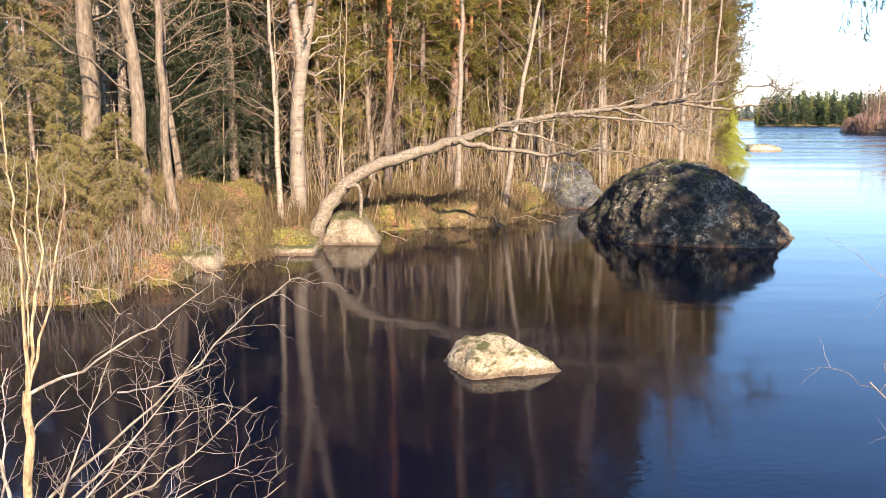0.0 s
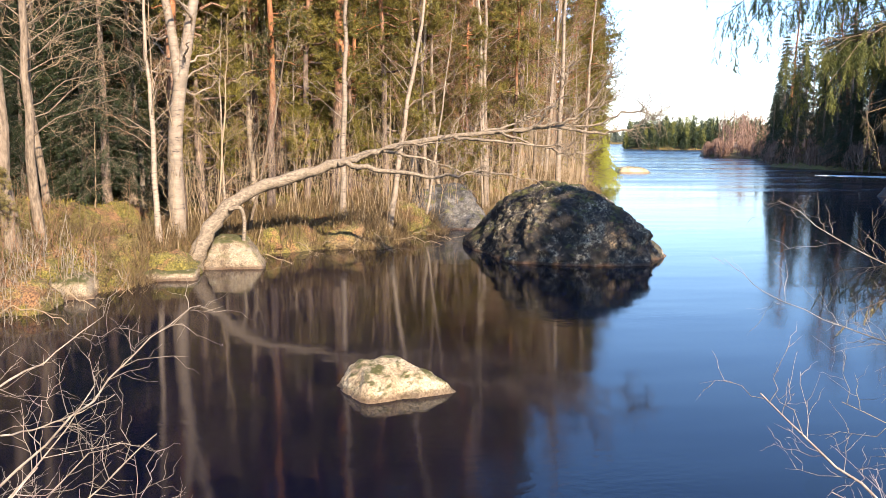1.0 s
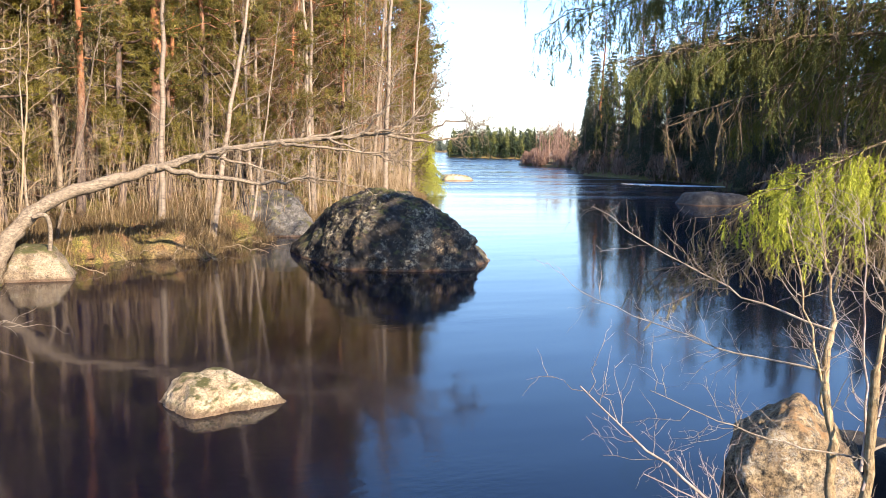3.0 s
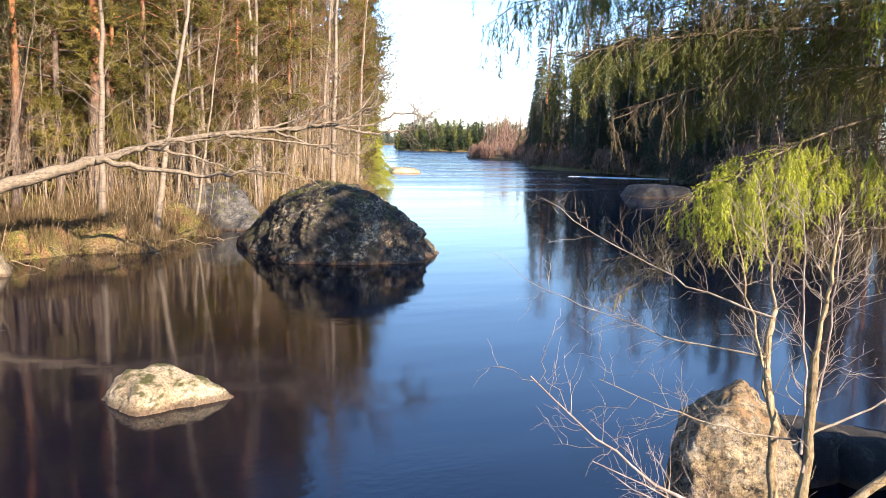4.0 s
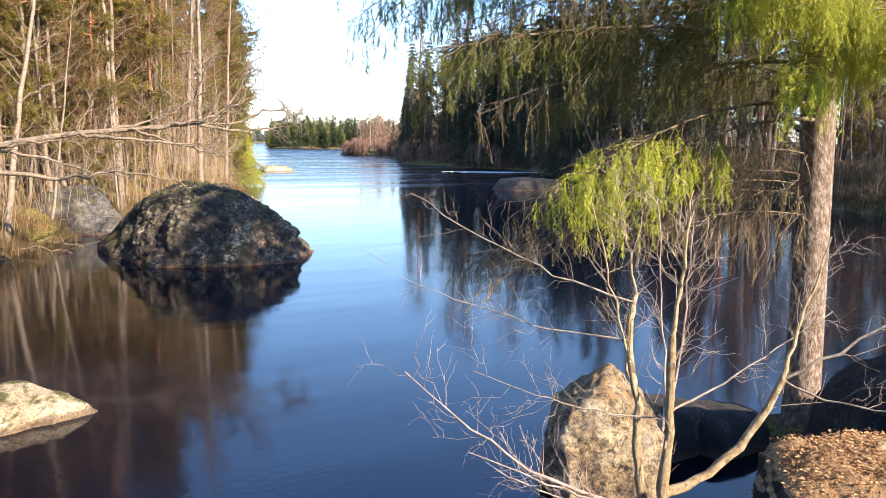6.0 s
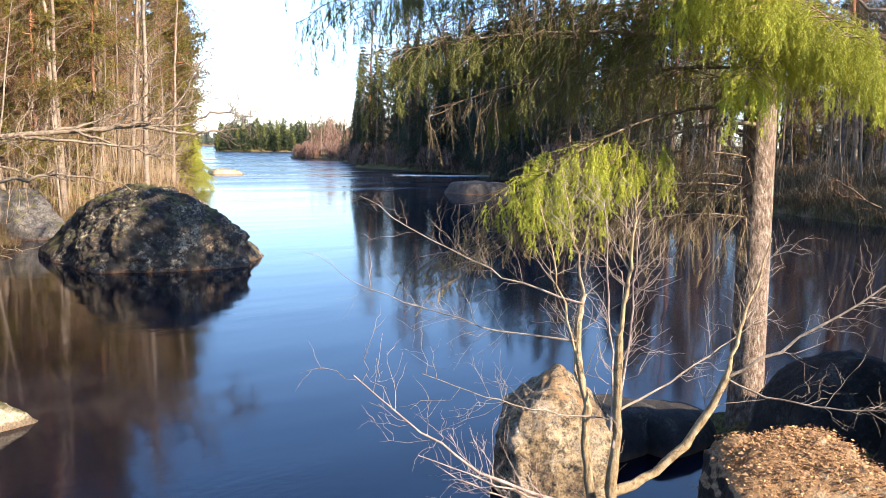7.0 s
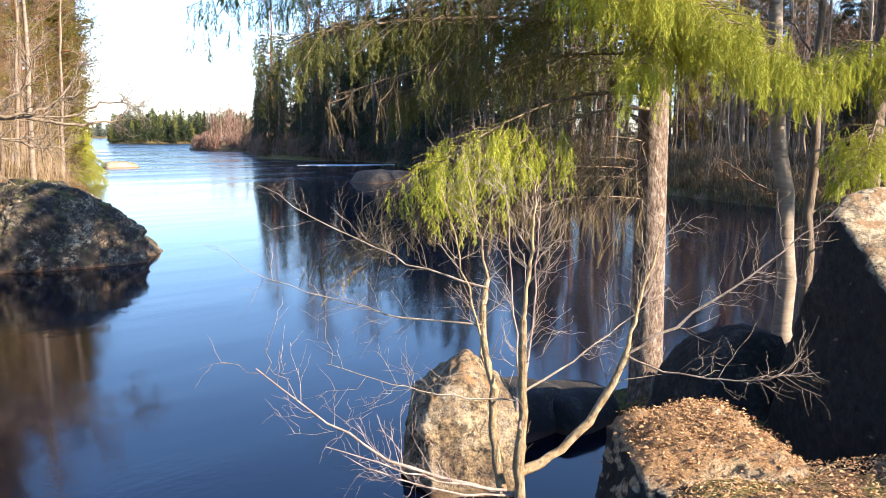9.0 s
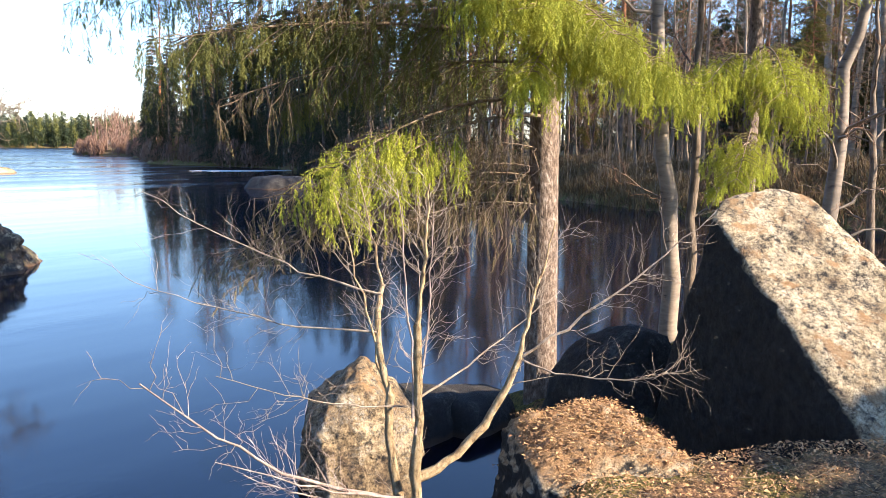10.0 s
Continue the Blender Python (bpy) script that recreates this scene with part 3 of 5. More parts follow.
# ---- rocks ----
def rock(name, centre, planes, material, label, category="boulder", group="", soft=14, rough=0.05, detail=5, seed=0, turn=0.0):
    """A boulder bounded by soft planes (normal and distance), with an uneven skin."""
    bm = bmesh.new()
    bmesh.ops.create_icosphere(bm, subdivisions=detail, radius=1)
    ns = np.array([p[:3] for p in planes], float)
    ns /= np.linalg.norm(ns, axis=1)[:, None]
    ds = np.array([p[3] for p in planes], float)
    size = ds.mean()
    for v in bm.verts:
        w = np.array(v.co)
        w /= np.linalg.norm(w)
        r = (np.maximum(0, ns @ w / ds) ** soft).sum() ** (-1 / soft)
        q = Vector(w * r)
        o = Vector((seed * 7.3, seed * 3.1, 0))
        k = noise.fractal(q * (1.3 / size) + o, 0.75, 2.0, 8) + 0.4 * abs(noise.fractal(q * (4 / size) + o, 0.6, 2.1, 6))
        v.co = q + Vector(w) * (k * rough * size)
    me = bpy.data.meshes.new(name)
    bm.to_mesh(me)
    bm.free()
    for p in me.polygons:
        p.use_smooth = True
    me.materials.append(material)
    ob = new(name, me)
    ob.matrix_basis = pose(*centre, 0, 0, turn)
    return tagged(ob, label, category, group)


rock("boulder", (6.55, 21.1, 0.3), [(0.06, 0, 1, 1.5), (0.1, 0.1, -1, 1.3), (-0.98, 0, 0.1, 2.15), (-0.8, -0.1, 0.6, 1.5), (-0.5, -0.05, 0.87, 1.42), (0.62, -0.05, 0.78, 1.58), (0.82, -0.05, 0.57, 2.08), (1, -0.1, 0, 2.85),
     (0.8, -0.6, 0.25, 2.5), (-0.05, -0.86, 0.5, 1.75), (-0.55, -0.8, 0.3, 2.0), (0, 0.9, 0.4, 2.0)], M["boulder"],
     "large dark boulder crusted with black lichen, standing in the lake", soft=44, rough=0.125, detail=7, seed=1)
rock("small_boulder", (0.83, 9.66, -0.05), [(-0.05, -0.15, 1, 0.35), (0, 0, -1, 0.4), (-0.8, 0, 0.6, 0.45), (-1, 0.1, 0.1, 0.56), (0.62, 0.1, 0.78, 0.47), (1, 0.2, 0.25, 0.58), (-0.15, -0.9, 0.5, 0.4),
     (0, 0.9, 0.4, 0.5)], M["pale_stone"], "pale granite rock topped with moss, rising from the lake", "rock", soft=12, rough=0.1, detail=6, seed=2, turn=24)
rock("mossy_rock", (-2.1, 19.75, 0.1), [(0, -0.1, 1, 0.55), (0, 0, -1, 0.5), (-0.9, 0, 0.4, 0.58), (0.85, 0, 0.5, 0.62), (0, -0.93, 0.35, 0.5), (0, 1, 0.1, 0.6)], M["moss_stone"],
     "pale rock with a green mossy top beside a leaning tree", "rock", "rocks on the shore", soft=16, rough=0.11, seed=3)
rock("flat_rock", (-3.3, 18.25, 0.0), [(0, -0.05, 1, 0.2), (0, 0, -1, 0.5), (-0.95, 0, 0.2, 0.62), (0.95, 0, 0.2, 0.62), (0, -0.95, 0.3, 0.5), (0, 1, 0.1, 0.9)], M["moss_stone"],
     "low flat rock overgrown with moss at the water's edge", "rock", "rocks on the shore", soft=9, rough=0.13, seed=4)
rock("shore_rock", (-5.0, 16.4, 0.05), [(0, -0.05, 1, 0.32), (0, 0, -1, 0.5), (-0.9, 0, 0.3, 0.7), (0.9, 0, 0.4, 0.6), (0, -0.95, 0.35, 0.5), (0, 1, 0.1, 0.6)], M["moss_stone"],
     "pale sunlit rock among grass at the water's edge", "rock", "rocks on the shore", soft=12, rough=0.14, seed=5)
rock("bank_boulder", (4.4, 28.4, 0.4), [(-0.1, -0.25, 1, 0.8), (0, 0, -1, 0.8), (-0.7, 0, 0.6, 1.1), (0.8, 0, 0.5, 1.2), (-0.1, -0.8, 0.6, 0.85), (0, 1, 0.1, 1.1)], M["grey_stone"],
     "grey lichen-covered boulder in the shore bank", soft=14, rough=0.16, seed=6)
rock("low_rock", (29.9, 75.0, 0.0), [(0, 0, 1, 0.55), (0, 0, -1, 0.7), (-1, 0, 0.4, 1.0), (1, 0, 0.5, 1.9), (0.35, 0, 1, 1.0), (0, -1, 0.4, 0.9), (0, 1, 0.2, 0.9)], M["pale_stone"],
     "low yellowish rock lying far out in the lake", "rock", soft=8, rough=0.07, detail=4, seed=7)
# rock shape added in place of a dark mass of dead spruce branches
rock("dark_boulder", (34.6, 41.5, 0.0), [(0, 0, 1, 0.75), (0, 0, -1, 0.8), (-0.8, 0, 0.6, 1.7), (0.8, 0, 0.6, 1.9), (0, -0.9, 0.4, 1.3), (0, 1, 0.1, 1.4)], M["dark_stone"],
     "low dark rock shape standing in for a mass of dead branches", soft=8, rough=0.09, detail=4, seed=8)
rock("shore_boulder", (5.08, 5.0, 0.35), [(-1, 0, 0.08, 0.5), (-0.62, -0.1, 0.78, 0.52), (0.68, -0.1, 0.73, 0.53), (1, 0.1, -0.15, 0.52), (0.12, -0.95, 0.3, 0.42), (-0.86, -0.5, 0.05, 0.47),
     (0, 1, 0.2, 0.5), (0, 0, -1, 0.7)], M["slab"], "rough pale granite boulder standing in the shallows", soft=24, rough=0.1, detail=6, seed=9, turn=-46)
# rocks in the slab's shadow, with that shade in their colour
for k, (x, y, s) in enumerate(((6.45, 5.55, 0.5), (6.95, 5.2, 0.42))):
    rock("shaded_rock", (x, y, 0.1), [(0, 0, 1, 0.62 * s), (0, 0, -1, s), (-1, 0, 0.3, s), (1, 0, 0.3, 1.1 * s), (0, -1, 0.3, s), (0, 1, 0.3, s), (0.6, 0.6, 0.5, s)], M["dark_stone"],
         "rounded rock under the spruce, coloured dark for its shade", "rock", "rocks under the spruce", soft=6, rough=0.06, detail=4, seed=10 + k)
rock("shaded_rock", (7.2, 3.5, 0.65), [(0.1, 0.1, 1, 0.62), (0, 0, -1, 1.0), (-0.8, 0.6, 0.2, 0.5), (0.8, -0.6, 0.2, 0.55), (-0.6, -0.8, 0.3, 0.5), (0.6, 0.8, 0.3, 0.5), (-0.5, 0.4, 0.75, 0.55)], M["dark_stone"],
     "hulking rock between spruce and slab, coloured dark for its shade", "rock", "rocks under the spruce", soft=8, rough=0.09, detail=5, seed=13)
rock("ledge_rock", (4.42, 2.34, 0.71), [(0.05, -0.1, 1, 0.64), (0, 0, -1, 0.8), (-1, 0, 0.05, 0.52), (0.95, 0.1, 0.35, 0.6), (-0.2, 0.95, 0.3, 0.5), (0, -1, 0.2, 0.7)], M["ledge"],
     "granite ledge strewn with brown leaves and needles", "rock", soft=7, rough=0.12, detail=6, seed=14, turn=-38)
rock("slab_boulder", (7.4, 1.5, 1.0), [(-0.463, -0.428, 0.776, 1.266), (-0.844, 0.536, 0.0, 1.275), (0.0, 0.0, -1.0, 1.2), (0.442, 0.062, 0.721, 1.378), (0.9, 0.35, 0.2, 1.2), (0.45, -0.88, 0.2, 1.4), (0.558, -0.941, 0.862, 0.741), (-0.043, 1.129, 0.311, 1.314), (0.482, 0.829, 0.882, 1.438)], M["shade_sided_slab"],
     "huge tilted pale granite slab, shade painted on its steep side", soft=40, rough=0.04, detail=7, seed=15)
r_ = np.random.default_rng(9)
for k in range(15):
    t = k / 14
    x, y = np.interp(t, [0, 0.25, 0.45, 0.6, 1], [-6.5, -4.0, -1.0, 2.0, 13.0]), np.interp(t, [0, 0.25, 0.45, 0.6, 1], [13.4, 18.4, 22.3, 23.6, 38.0])
    x, y = x + r_.normal() * 0.5 - 0.2, y + r_.normal() * 0.5 + 0.5
    s = r_.uniform(0.2, 0.5)
    if shore(np.array([x]), np.array([y]))[0] < 0.5 * s:
        continue
    rock("tussock", (x, y, ground_at(x, y) - 0.05), [(r_.normal() * 0.2, -0.2, 1, 0.34 * s), (0, 0, -1, s), (-1, 0, 0.3, s), (1, 0, 0.3, 1.2 * s), (0, -1, 0.3, s), (0, 1, 0.3, s)], M["earth"],
         "low mossy hummock on the shore bank", "hummock", "hummocks on the shore", soft=5, rough=0.3, detail=4, seed=20 + k)
rock("earth_mound", (1.9, 26.9, 0.35), [(0, -0.3, 1, 0.55), (0.2, 0, 1, 0.65), (0, 0, -1, 0.8), (-0.9, 0, 0.5, 1.6), (0.9, 0, 0.5, 1.7), (0, -0.85, 0.55, 0.9), (0, 1, 0.1, 1.4)], M["earth"],
     "bare brown earth mound on the wooded bank", "mound", soft=3, rough=0.4, seed=60)
rock("moss_cushion", (-3.3, 18.45, 0.1), [(0, -0.1, 1, 0.4), (0, 0, -1, 0.4), (-1, 0, 0.4, 0.58), (1, 0, 0.4, 0.56), (0, -1, 0.5, 0.46), (0, 1, 0.3, 0.6)], M["earth"],
     "cushion of moss and dead leaves on the flat rock", "moss", soft=4, rough=0.2, seed=61)


# ---- the forest ----
def tree_kind(name, shapes, bark_mat, crown_mat, label, crown_name="crown"):
    ob = thing(name, 0, 0, -80, label, "tree")
    part("trunk", shapes[0], bark_mat, ob)
    if shapes[1].n:
        part(crown_name, shapes[1], crown_mat, ob)
    return ob


PINE_LABEL = "tall pine with an orange upper trunk and green needles"
BIRCH_LABEL = "bare white-barked birch with fine brown twigs"
ALDER_LABEL = "bare grey-barked alder with thin branches"
SPRUCE_LABEL = "dark green spruce with drooping boughs"
KINDS = dict(
    pine=[tree_kind("pine_tree", pine_tree(11 + k, h, r, f, n), M["pine"], M["pine_crown"], PINE_LABEL)
          for k, (h, r, f, n) in enumerate(((17, 0.19, 0.42, 46), (15, 0.16, 0.36, 44), (19, 0.21, 0.46, 50), (13, 0.13, 0.3, 44)))],
    young_pine=[tree_kind("young_pine_tree", pine_tree(31 + k, h, 0.08, 0.16, 44), M["pine"], M["pine_needle"], "young pine with yellowish green needles") for k, h in enumerate((7, 9))],
    birch=[tree_kind("birch_tree", bare_tree(41 + k, h, r, 0.25, n, 2.2, 0.03), M["birch"], M["twig"], BIRCH_LABEL)
           for k, (h, r, n) in enumerate(((14, 0.12, 30), (12, 0.09, 28), (15, 0.14, 32), (10, 0.07, 26)))],
    alder=[tree_kind("alder_tree", bare_tree(51 + k, h, r, 0.22, n, 2.0, 0.03, 0.7), M["alder"], M["pale_twig"], ALDER_LABEL)
           for k, (h, r, n) in enumerate(((12, 0.15, 34), (10, 0.1, 32), (8, 0.06, 28)))],
    spruce=[tree_kind("spruce_tree", spruce_tree(61 + k, h, 0.16, rr, 34), M["spruce"], M["dark_needle"], SPRUCE_LABEL) for k, (h, rr) in enumerate(((13, 2.0), (10, 1.7)))],
    sapling=[tree_kind("sapling", bare_tree(71 + k, h, 0.028, 0.12, 16, 0.9, 0.06, 1.1, 0.004), M["pale_twig"], M["pale_twig"], "thin bare sapling with pale bark") for k, h in enumerate((5.5, 4.2, 6.5))],
    young_birch=[tree_kind("young_birch_tree", bare_tree(91 + k, h, 0.04, 0.14, 34, 1.3, 0.05, 1.2, 0.006), M["birch"], M["red_birch"], "young birch with a haze of reddish twigs") for k, h in enumerate((8, 6.5, 9))],
    green_bush=[tree_kind("juniper_bush", spruce_tree(87, 3.2, 0.05, 1.3, 16, 0.03, 6, 0.05, 0.012, 16), M["spruce"], M["spruce_needle"], "bushy yellow-green conifer at the water's edge")],
    shrub=[tree_kind("young_spruce", spruce_tree(81 + k, h, 0.05, 1.2, 13, 0.04, 5, 0.06, 0.014, 12), M["spruce"], M["olive"], "bushy young conifer with yellowish needles") for k, h in enumerate((3.6, 2.6))],
)
USED = {k: 0 for k in KINDS}


def plant(kind, x, y, size=1.0, turn=0.0, tilt=(0, 0), group="", z=None):
    protos = KINDS[kind]
    ob = protos[USED[kind] % len(protos)]
    USED[kind] += 1
    z = ground_at(x, y) if z is None else z
    c = copy_thing(ob, pose(x, y, z, tilt[0], tilt[1], turn))
    c.scale = (size, size, size)
    if group:
        c["group"] = group
    return c


rng = np.random.default_rng(3)
# the front row along the near wooded shore: kind, place, size, lean
LEFT = "trees of the wooded shore"
for kind, x, y, s, lean in (
        ("alder", -5.95, 16.6, 1.15, -1), ("alder", -5.55, 17.0, 1.1, 1), ("alder", -6.3, 20.0, 1.5, 0), ("alder", -8.5, 20.2, 1.6, 0), ("birch", -9.5, 24.1, 1.2, 0),
        ("alder", -8.6, 16.2, 0.8, 0), ("sapling", -3.85, 20.2, 1.3, 0), ("pine", -2.15, 25.9, 1.2, 1), ("pine", -1.4, 24.0, 0.8, 0), ("pine", 0.5, 26.0, 0.95, 0),
        ("pine", 0.9, 26.6, 0.8, 0), ("pine", 2.35, 33.0, 1.0, 0), ("birch", 4.5, 30.0, 1.0, 2), ("birch", 2.1, 24.2, 0.7, 9), ("birch", 3.6, 27.0, 0.75, 5),
        ("birch", 3.3, 29.3, 0.8, 7), ("pine", -3.6, 21.6, 1.1, 0), ("sapling", -2.6, 20.9, 1.3, 8), ("alder", -1.9, 22.0, 0.75, 12), ("young_pine", -0.4, 27.5, 1.0, 0),
        ("young_pine", 1.5, 30.0, 1.1, 0), ("birch", 5.6, 31.5, 0.9, 3), ("birch", 6.4, 30.2, 0.8, -3), ("pine", 6.6, 35.0, 0.95, 0), ("spruce", -5.7, 23.0, 0.62, 0), ("spruce", -4.7, 23.8, 0.7, 0), ("spruce", -6.9, 24.2, 0.75, 0), ("spruce", -7.6, 22.4, 0.5, 0), ("spruce", -6.2, 28.0, 1.0, 0), ("spruce", -4.6, 30.0, 1.1, 0),
        ("pine", 17.6, 53.6, 0.95, 1), ("pine", 15.6, 50.6, 0.9, -1), ("spruce", 16.8, 52.4, 1.05, 0), ("young_pine", 18.6, 54.2, 1.0, 0), ("birch", 13.6, 45.5, 1.0, 4), ("alder", 12.2, 41.5, 1.0, 3),
        ("birch", 11.0, 38.0, 0.9, 5), ("alder", 9.4, 34.4, 0.9, 2), ("birch", 14.4, 47.6, 0.8, 6), ("pine", 12.2, 46.0, 0.95, 0), ("pine", 10.0, 42.0, 0.9, 0)):
    plant(kind, x, y, s, rng.uniform(0, 360) if abs(lean) < 3 else 0, (0, lean), LEFT)
for x, y, s in ((17.2, 51.6, 1.3), (18.2, 52.8, 1.2), (16.2, 49.4, 1.3), (15.2, 47.4, 1.2)):
    plant("young_pine", x, y, s, 50 * x, group=LEFT)
for x, y, s in ((19.1, 54.3, 1.45), (18.6, 53.4, 1.5), (19.4, 55.6, 1.6), (18.0, 52.2, 1.4), (17.3, 50.4, 1.3), (16.4, 48.0, 1.4)):
    plant("young_pine", x, y, s, 77 * x, group=LEFT)
for x, y, s in ((18.9, 53.2, 1.3), (19.2, 54.0, 1.2), (18.3, 51.9, 1.4), (17.6, 50.0, 1.3), (18.6, 52.6, 1.2)):
    plant("green_bush", x, y, s, 61 * x, group=LEFT)
for x, y, s in ((18.6, 55.0, 1.1), (17.9, 54.6, 1.0), (19.0, 55.8, 0.9)):
    plant("pine", x, y, s, 70 * x, group=LEFT)
for x, y, s in ((-5.35, 21.6, 0.8), (-4.85, 22.3, 0.7), (-6.1, 22.6, 0.85)):
    plant("spruce", x, y, s, 70 * x, group=LEFT)
plant("shrub", -8.0, 14.6, 0.9, 20, group=LEFT)
plant("shrub", -6.4, 16.4, 1.0, 50, group=LEFT)
plant("shrub", -8.6, 17.4, 1.25, 110, group=LEFT)
plant("shrub", -5.2, 18.6, 0.3, 10, group=LEFT)
plant("shrub", -7.0, 15.2, 0.7, 60, group=LEFT)
plant("shrub", -9.6, 16.0, 1.1, 160, group=LEFT)


def scatter(count, box, kinds, weights, group, clear, sizes=(0.7, 1.15), gap=1.0, deep=90):
    """Trees at random on the land of a stretch, clear metres or more from the water."""
    placed, tries = [], 0
    while len(placed) < count and tries < count * 40:
        tries += 1
        x, y = rng.uniform(box[0], box[1]), rng.uniform(box[2], box[3])
        d = float(shore(np.array([x]), np.array([y]))[0])
        if d < clear or d > deep or any((x - a) ** 2 + (y - b) ** 2 < gap * gap for a, b in placed):
            continue
        placed.append((x, y))
        plant(rng.choice(kinds, p=weights), x, y, rng.uniform(*sizes), rng.uniform(0, 360), (rng.normal() * 1.2, rng.normal() * 1.2), group)


scatter(120, (-26, 16, 23, 62), ["pine", "birch", "alder", "spruce", "young_pine"], [0.36, 0.26, 0.12, 0.12, 0.14], LEFT, 3.5, (0.75, 1.2), 1.3)
scatter(46, (-6, 17, 22, 54), ["young_pine"], [1.0], LEFT, 2.0, (0.9, 1.6), 1.2, 10)
scatter(44, (-3, 17, 23, 54), ["young_birch"], [1.0], LEFT, 1.5, (0.7, 1.2), 0.9, 9)
scatter(16, (-14, 4, 23, 36), ["spruce"], [1.0], LEFT, 4.0, (0.7, 1.1), 1.5)
scatter(12, (-22, -8, 20, 34), ["spruce"], [1.0], LEFT, 4, (0.7, 1.2), 1.5)
scatter(70, (-45, 14, 42, 85), ["spruce", "pine"], [0.7, 0.3], LEFT, 6, (1.0, 1.5), 1.6)
scatter(70, (-12, 18, 19, 55), ["sapling", "birch", "alder"], [0.8, 0.1, 0.1], LEFT, 0.6, (0.5, 1.1), 0.5, 5)
scatter(18, (-2, 17, 23, 52), ["birch"], [1.0], LEFT, 1.5, (0.55, 0.95), 0.9, 7)
RIGHT = "trees of the far shore"
scatter(34, (44, 82, 48, 130), ["shrub", "spruce"], [0.6, 0.4], RIGHT, 0.1, (0.6, 1.0), 1.0, 3)
scatter(30, (30, 75, -6, 46), ["birch", "alder"], [0.55, 0.45], RIGHT, 1.0, (1.1, 1.6), 1.6, 16)
scatter(60, (46, 95, -20, 50), ["pine", "spruce", "birch"], [0.4, 0.15, 0.45], RIGHT, 8, (1.2, 1.7), 2.2, 45)
scatter(95, (38, 90, 38, 126), ["pine", "spruce", "birch"], [0.15, 0.8, 0.05], RIGHT, 0.8, (1.0, 1.4), 1.6, 15)
scatter(34, (40, 62, 52, 84), ["spruce"], [1.0], RIGHT, 0.2, (0.9, 1.4), 1.2, 5)
scatter(60, (50, 105, -28, 52), ["spruce", "pine", "birch"], [0.2, 0.35, 0.45], RIGHT, 14, (0.9, 1.3), 2.0, 60)
scatter(24, (30, 60, -8, 44), ["alder", "birch", "sapling"], [0.3, 0.3, 0.4], RIGHT, 0.8, (0.7, 1.1), 1.5, 14)
scatter(30, (48, 82, -14, 42), ["young_pine", "birch", "alder"], [0.4, 0.3, 0.3], RIGHT, 14, (1.3, 1.7), 1.6, 40)
scatter(22, (32, 62, -14, 36), ["young_birch", "young_pine"], [0.8, 0.2], RIGHT, 5, (0.8, 1.3), 2.0, 22)
scatter(70, (60, 110, -40, 30), ["young_pine", "birch", "pine"], [0.4, 0.3, 0.3], RIGHT, 10, (1.2, 1.7), 1.8, 80)
scatter(80, (64, 120, -48, 35), ["pine", "spruce", "birch"], [0.4, 0.35, 0.25], RIGHT, 20, (1.2, 1.6), 2.0, 110)
scatter(26, (30, 50, -8, 34), ["sapling"], [1.0], RIGHT, 0.5, (0.7, 1.2), 0.9, 5)
scatter(22, (80, 98, 156, 176), ["birch", "young_birch"], [0.6, 0.4], RIGHT, 1.0, (0.6, 0.85), 1.2, 30)
# unseen trees beside and behind the camera, added to block light
scatter(9, (-16, -4, -24, -9), ["pine", "birch"], [0.6, 0.4], "trees behind the bank", 3, (0.7, 0.9), 3.0)
scatter(16, (-24, -10, -6, 14), ["pine", "spruce", "birch"], [0.4, 0.4, 0.2], "trees behind the bank", 1, (0.8, 1.1), 2.0)
# unseen young conifers, sized to throw shade on the right of the bank
for x, y, tall in ((6.2, -5.2, 4.3), (6.9, -5.2, 4.4), (7.6, -5.5, 4.5)):
    plant("shrub", x, y, tall / (3.6, 2.6)[USED["shrub"] % 2], 40 * x, group="trees behind the bank")
for protos in KINDS.values():
    for ob in protos:
        for o in (*ob.children_recursive, ob):
            bpy.data.objects.remove(o)


# ---- far woods on the isle and beyond ----
def far_woods(count, box, height, seed, keep, leaf=0.4, slim=0.1, upright=0.0):
    r = np.random.default_rng(seed)
    s = Shape()
    made = 0
    while made < count:
        x, y = r.uniform(box[0], box[1]), r.uniform(box[2], box[3])
        if not keep(x, y):
            continue
        made += 1
        z = ground_at(x, y)
        h = height * r.uniform(0.5, 1.15)
        s.tube([(x, y, z - 0.5), (x, y, z + h * 0.9)], [0.14, 0.03], 4)
        n = 170
        f = r.random(n) ** 0.8
        w = (1 - f) ** 0.7 * h * slim * r.uniform(0.7, 1.5) + 0.35
        a, q = r.uniform(0, 6.28, n), np.sqrt(r.random(n))
        c = np.stack([x + np.cos(a) * q * w, y + np.sin(a) * q * w, z + h * (0.03 + 0.97 * f)], -1)
        d1, d2 = r.normal(size=(n, 3)) * leaf, r.normal(size=(n, 3)) * leaf
        if upright:
            d1 = d1 * 0.1 + np.array([0, 0, upright])
            d2 = d2 * 0.25
        s.tris(np.stack([c, c + d1, c + d2], 1))
    return s


def on_isle(x, y):
    return outline_distance(ISLE, np.array([x]), np.array([y]))[0] < -0.1


def isle_edge(x, y):
    return -4 < outline_distance(ISLE, np.array([x]), np.array([y]))[0] < -0.05


def far_bank(x, y):
    return 2 < shore(np.array([x]), np.array([y]))[0] < 45


def deep_wood(x, y):
    return 16 < shore(np.array([x]), np.array([y]))[0] < 90


def far_edge(x, y):
    return 0.1 < shore(np.array([x]), np.array([y]))[0] < 2.5


